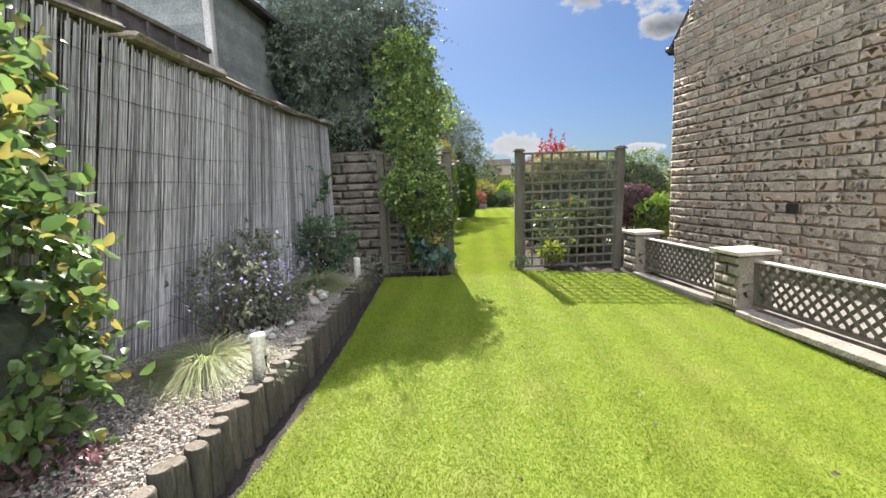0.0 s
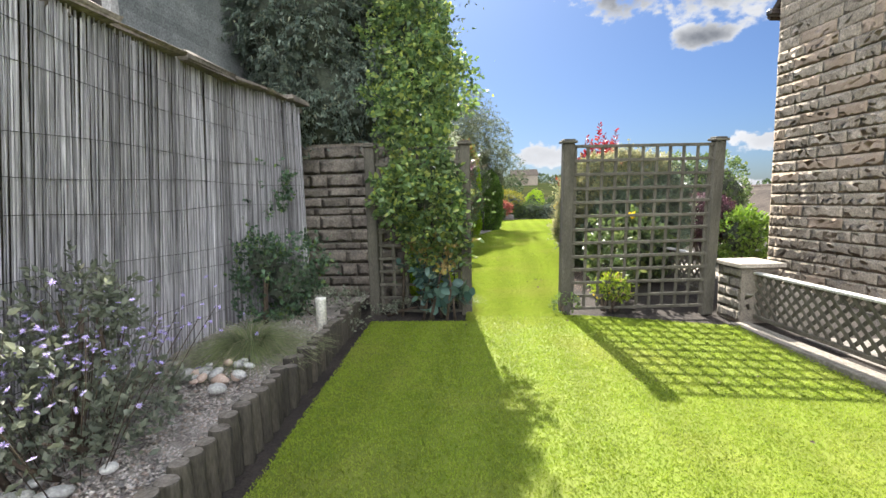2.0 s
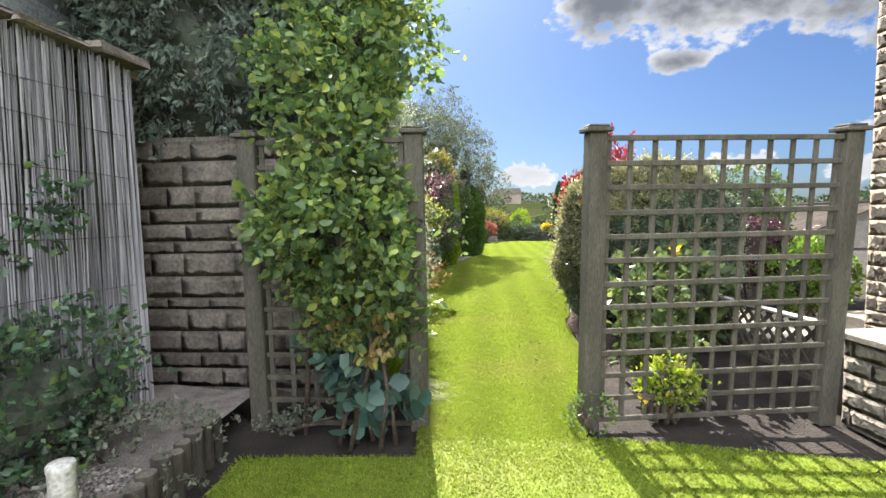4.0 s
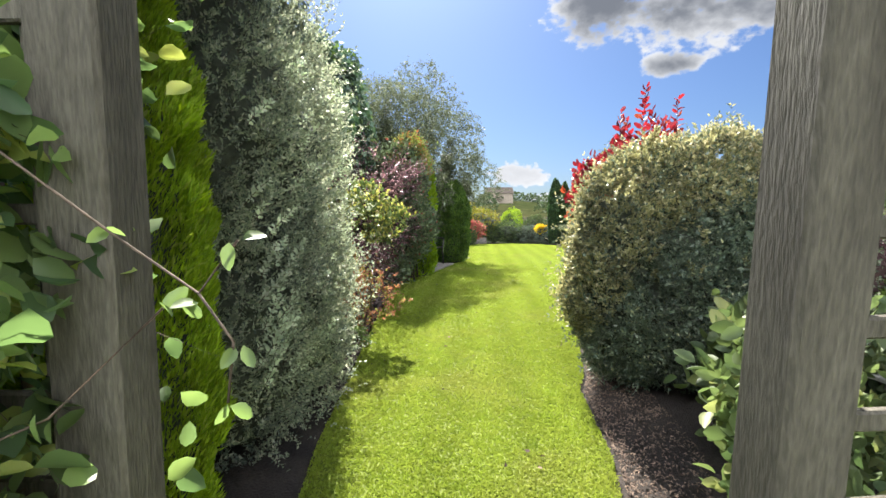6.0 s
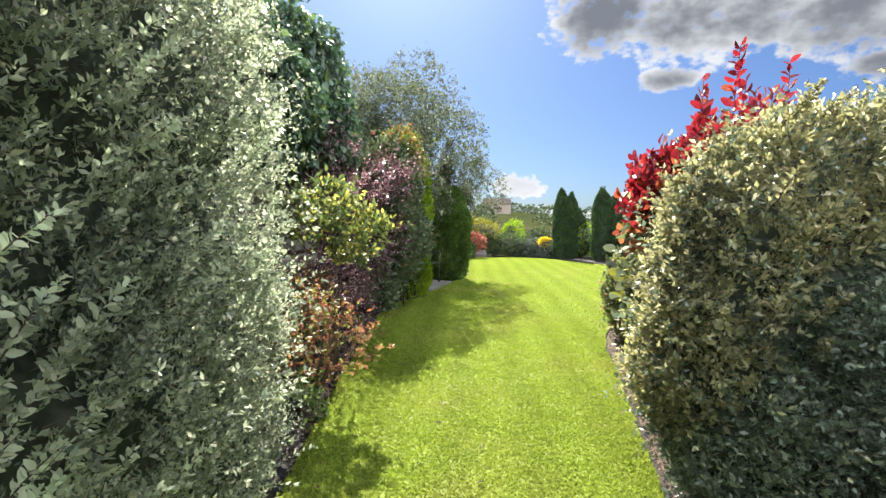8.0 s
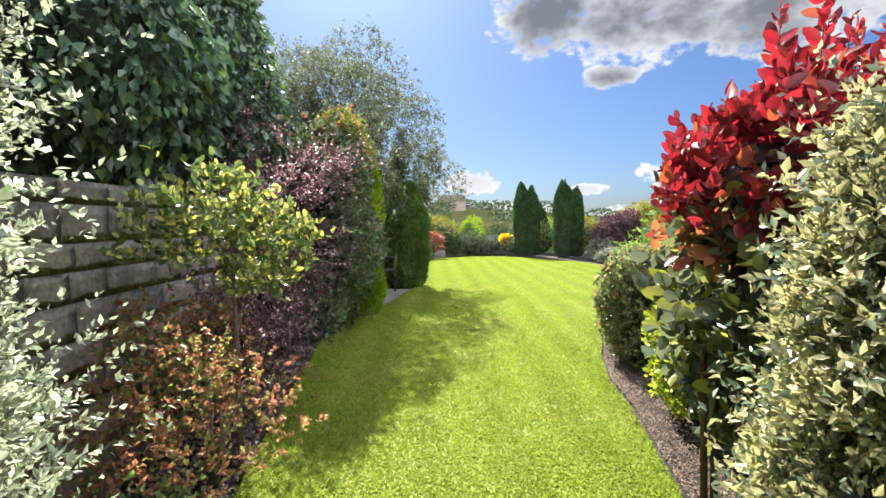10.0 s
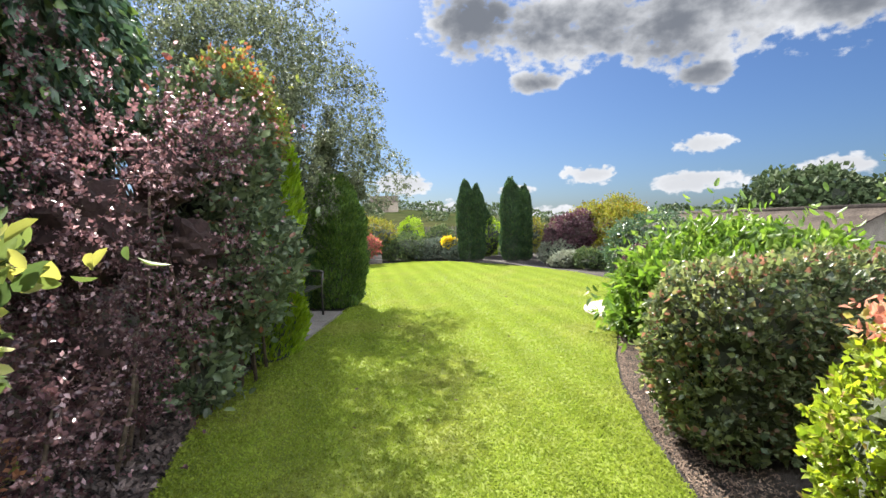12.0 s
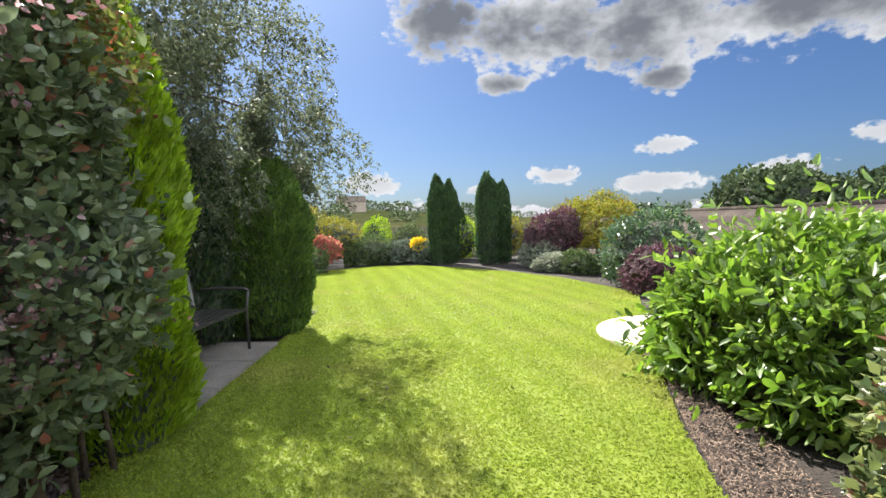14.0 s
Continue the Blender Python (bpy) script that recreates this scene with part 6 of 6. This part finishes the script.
bush("fading_clematis", [(-0.80, 7.24, 0.78, 0.28, 0.06, 0.16), (-0.66, 7.22, 0.60, 0.14, 0.05, 0.1)], LF["fading"], 190, 0.06, 0.32, label="yellow-brown fading leaves low on the clematis", category="climber", seed=96, clump=4, rich=True, core=0, stems=2, down=0.6, inward=0.6)
bush("fence_ivy", [(-2.43, 6.75, 1.42, 0.05, 0.16, 0.24)], LF["ivy"], 350, 0.05, 0.36, label="small ivy spray climbing the reed screen", category="climber", seed=93, clump=4, core=0, stems=0, down=0.5, zmin=1.0)


# far distance
def build_far():
    steps = tagged(empty("garden_steps", pose(-0.1, 28.2, 0.1)), "low grey stone garden steps at the lawn's end", "steps")
    for k in range(3):
        part("step", box_bm(1.5, 0.45, 0.14, 0.015, (0, 0.36 * k, 0.05 + 0.14 * k)), M["paving"], steps)
    f = tagged(empty("picket_fence", pose(2, 33.5, -0.15)), "dark wooden picket fence behind the border", "fence")
    for z in (0.55, 1.2):
        part("rail", box_bm(12, 0.04, 0.08, 0.0, (0, 0.03, z)), M["greywood"], f)
    me = bpy.data.meshes.new("picket")
    bm = box_bm(0.09, 0.02, 1.45, 0.006, (0, 0, 0.72))
    bm.to_mesh(me), bm.free()
    for k in range(75):
        put("picket", me, M["greywood"], f, at=pose(-6 + k * 0.16, 0, 0))
    f2 = tagged(empty("board_fence", pose(9.0, 29.5, -0.1, 0, 0, -35)), "grey boarded fence behind the purple shrub", "fence")
    me2 = bpy.data.meshes.new("board")
    bm = box_bm(0.14, 0.02, 1.25, 0.004, (0, 0, 0.62))
    bm.to_mesh(me2), bm.free()
    for k in range(40):
        put("board", me2, M["greywood"], f2, at=pose(-3 + k * 0.15, 0, 0))
    # long low bungalow roof to the east
    r = tagged(empty("bungalow", pose(13, 26.5, -1.4)), "low bungalow with a brown tiled roof", "house")
    part("wall", box_bm(7.0, 11.0, 2.2, 0.0, (0, 0, 0.6)), M["block"], r)
    for sgn in (-1, 1):
        rows = 14
        for k in range(rows):
            t = (k + 0.5) / rows
            part("tile_course", box_bm(0.36, 11.6, 0.03, 0.004, (sgn * (0.06 + t * 3.85), 0, 2.98 - t * 1.52), turn=pose(0, 0, 0, 0, sgn * 24.5, 0)), M["roof"], r)
    part("ridge", tube_bm([(0, -5.8, 3.0), (0, 5.8, 3.0)], 0.10, 8), M["roof"], r)
    for sgn in (-1, 1):
        bm = bmesh.new()
        vs = [bm.verts.new(p) for p in ((-3.5, sgn * 5.5, 1.7), (3.5, sgn * 5.5, 1.7), (0, sgn * 5.5, 2.95), (-3.5, sgn * 5.3, 1.7), (3.5, sgn * 5.3, 1.7), (0, sgn * 5.3, 2.95))]
        for q in ((0, 1, 2), (5, 4, 3), (0, 3, 4, 1), (1, 4, 5, 2), (2, 5, 3, 0)):
            bm.faces.new([vs[i] for i in q])
        bmesh.ops.recalc_face_normals(bm, faces=bm.faces)
        part("gable", bm, M["block"], r)
    # spreading trees beyond the bungalow and hedgerow trees on the hill
    for i, (x, y, h, w) in enumerate(((36, 44, 5.2, 4.5), (42, 41, 4.6, 4.0), (48, 36, 5.0, 4.5), (40, 50, 4.0, 4.0))):
        z = land_z(x, y)
        bush("far_tree", [(x, y, z + h * 0.62, w, w * 0.8, h * 0.40), (x + w * .4, y, z + h * 0.5, w * .7, w * .6, h * .35)], LF["wood"], 5000, 0.5, 0.4, label="dark spreading conifer beyond the bungalow", category="tree", seed=80 + i, clump=5, core=0.75, lump=0.5, lump_scale=1.0, zmin=z)
    rs = np.random.RandomState(44)
    blobs = []
    for i in range(70):
        a = radians(rs.uniform(-30, 60))
        d = rs.uniform(150, 300)
        x, y = d * math.sin(a), d * math.cos(a)
        r_ = rs.uniform(1.6, 3.4)
        blobs.append((x, y, land_z(x, y) + r_ * 0.7, r_ * rs.uniform(1, 2.4), r_, r_))
    P, N = blob_points(blobs, 14000, rs, 0.5, 0.6, 5, 0.3)
    put("far_wood", leaf_mesh("far_wood", P, N + rs.normal(size=P.shape) * .6, rs.uniform(0.5, 1.3, len(P)), 0.45, 0.3, rs), LF["wood"])
    tagged(bpy.data.objects["far_wood"], "hedgerows and small woods on the far hill", "trees", kind="stuff")
    fh = tagged(empty("far_house", pose(11, 235, land_z(11, 235))), "distant house among trees on the hill", "house")
    part("wall", box_bm(13, 8, 5, 0.0, (0, 0, 2.0)), M["stone"], fh)
    bm = bmesh.new()
    vs = [bm.verts.new(p) for p in ((-7, -4.5, 4.4), (7, -4.5, 4.4), (7, 4.5, 4.4), (-7, 4.5, 4.4), (-6.5, 0, 7.4), (6.5, 0, 7.4))]
    for q in ((0, 1, 5, 4), (2, 3, 4, 5), (0, 4, 3), (1, 2, 5), (3, 2, 1, 0)):
        bm.faces.new([vs[i] for i in q])
    part("roof", bm, M["roof"], fh)


build_far()
# house stones last: the ones passed nearest are single pieces
stone_face(HOUSE_ROOT, HOUSE @ pose(0, 0.0004, 0.0), 5.4, 5.6, 0.152, 0.40, M["stone"], 22, stone_variants("stone", 16, 0.02, 0.018, 41, 11, 5, None, 0.62), 0.004, 300, top=house_top)
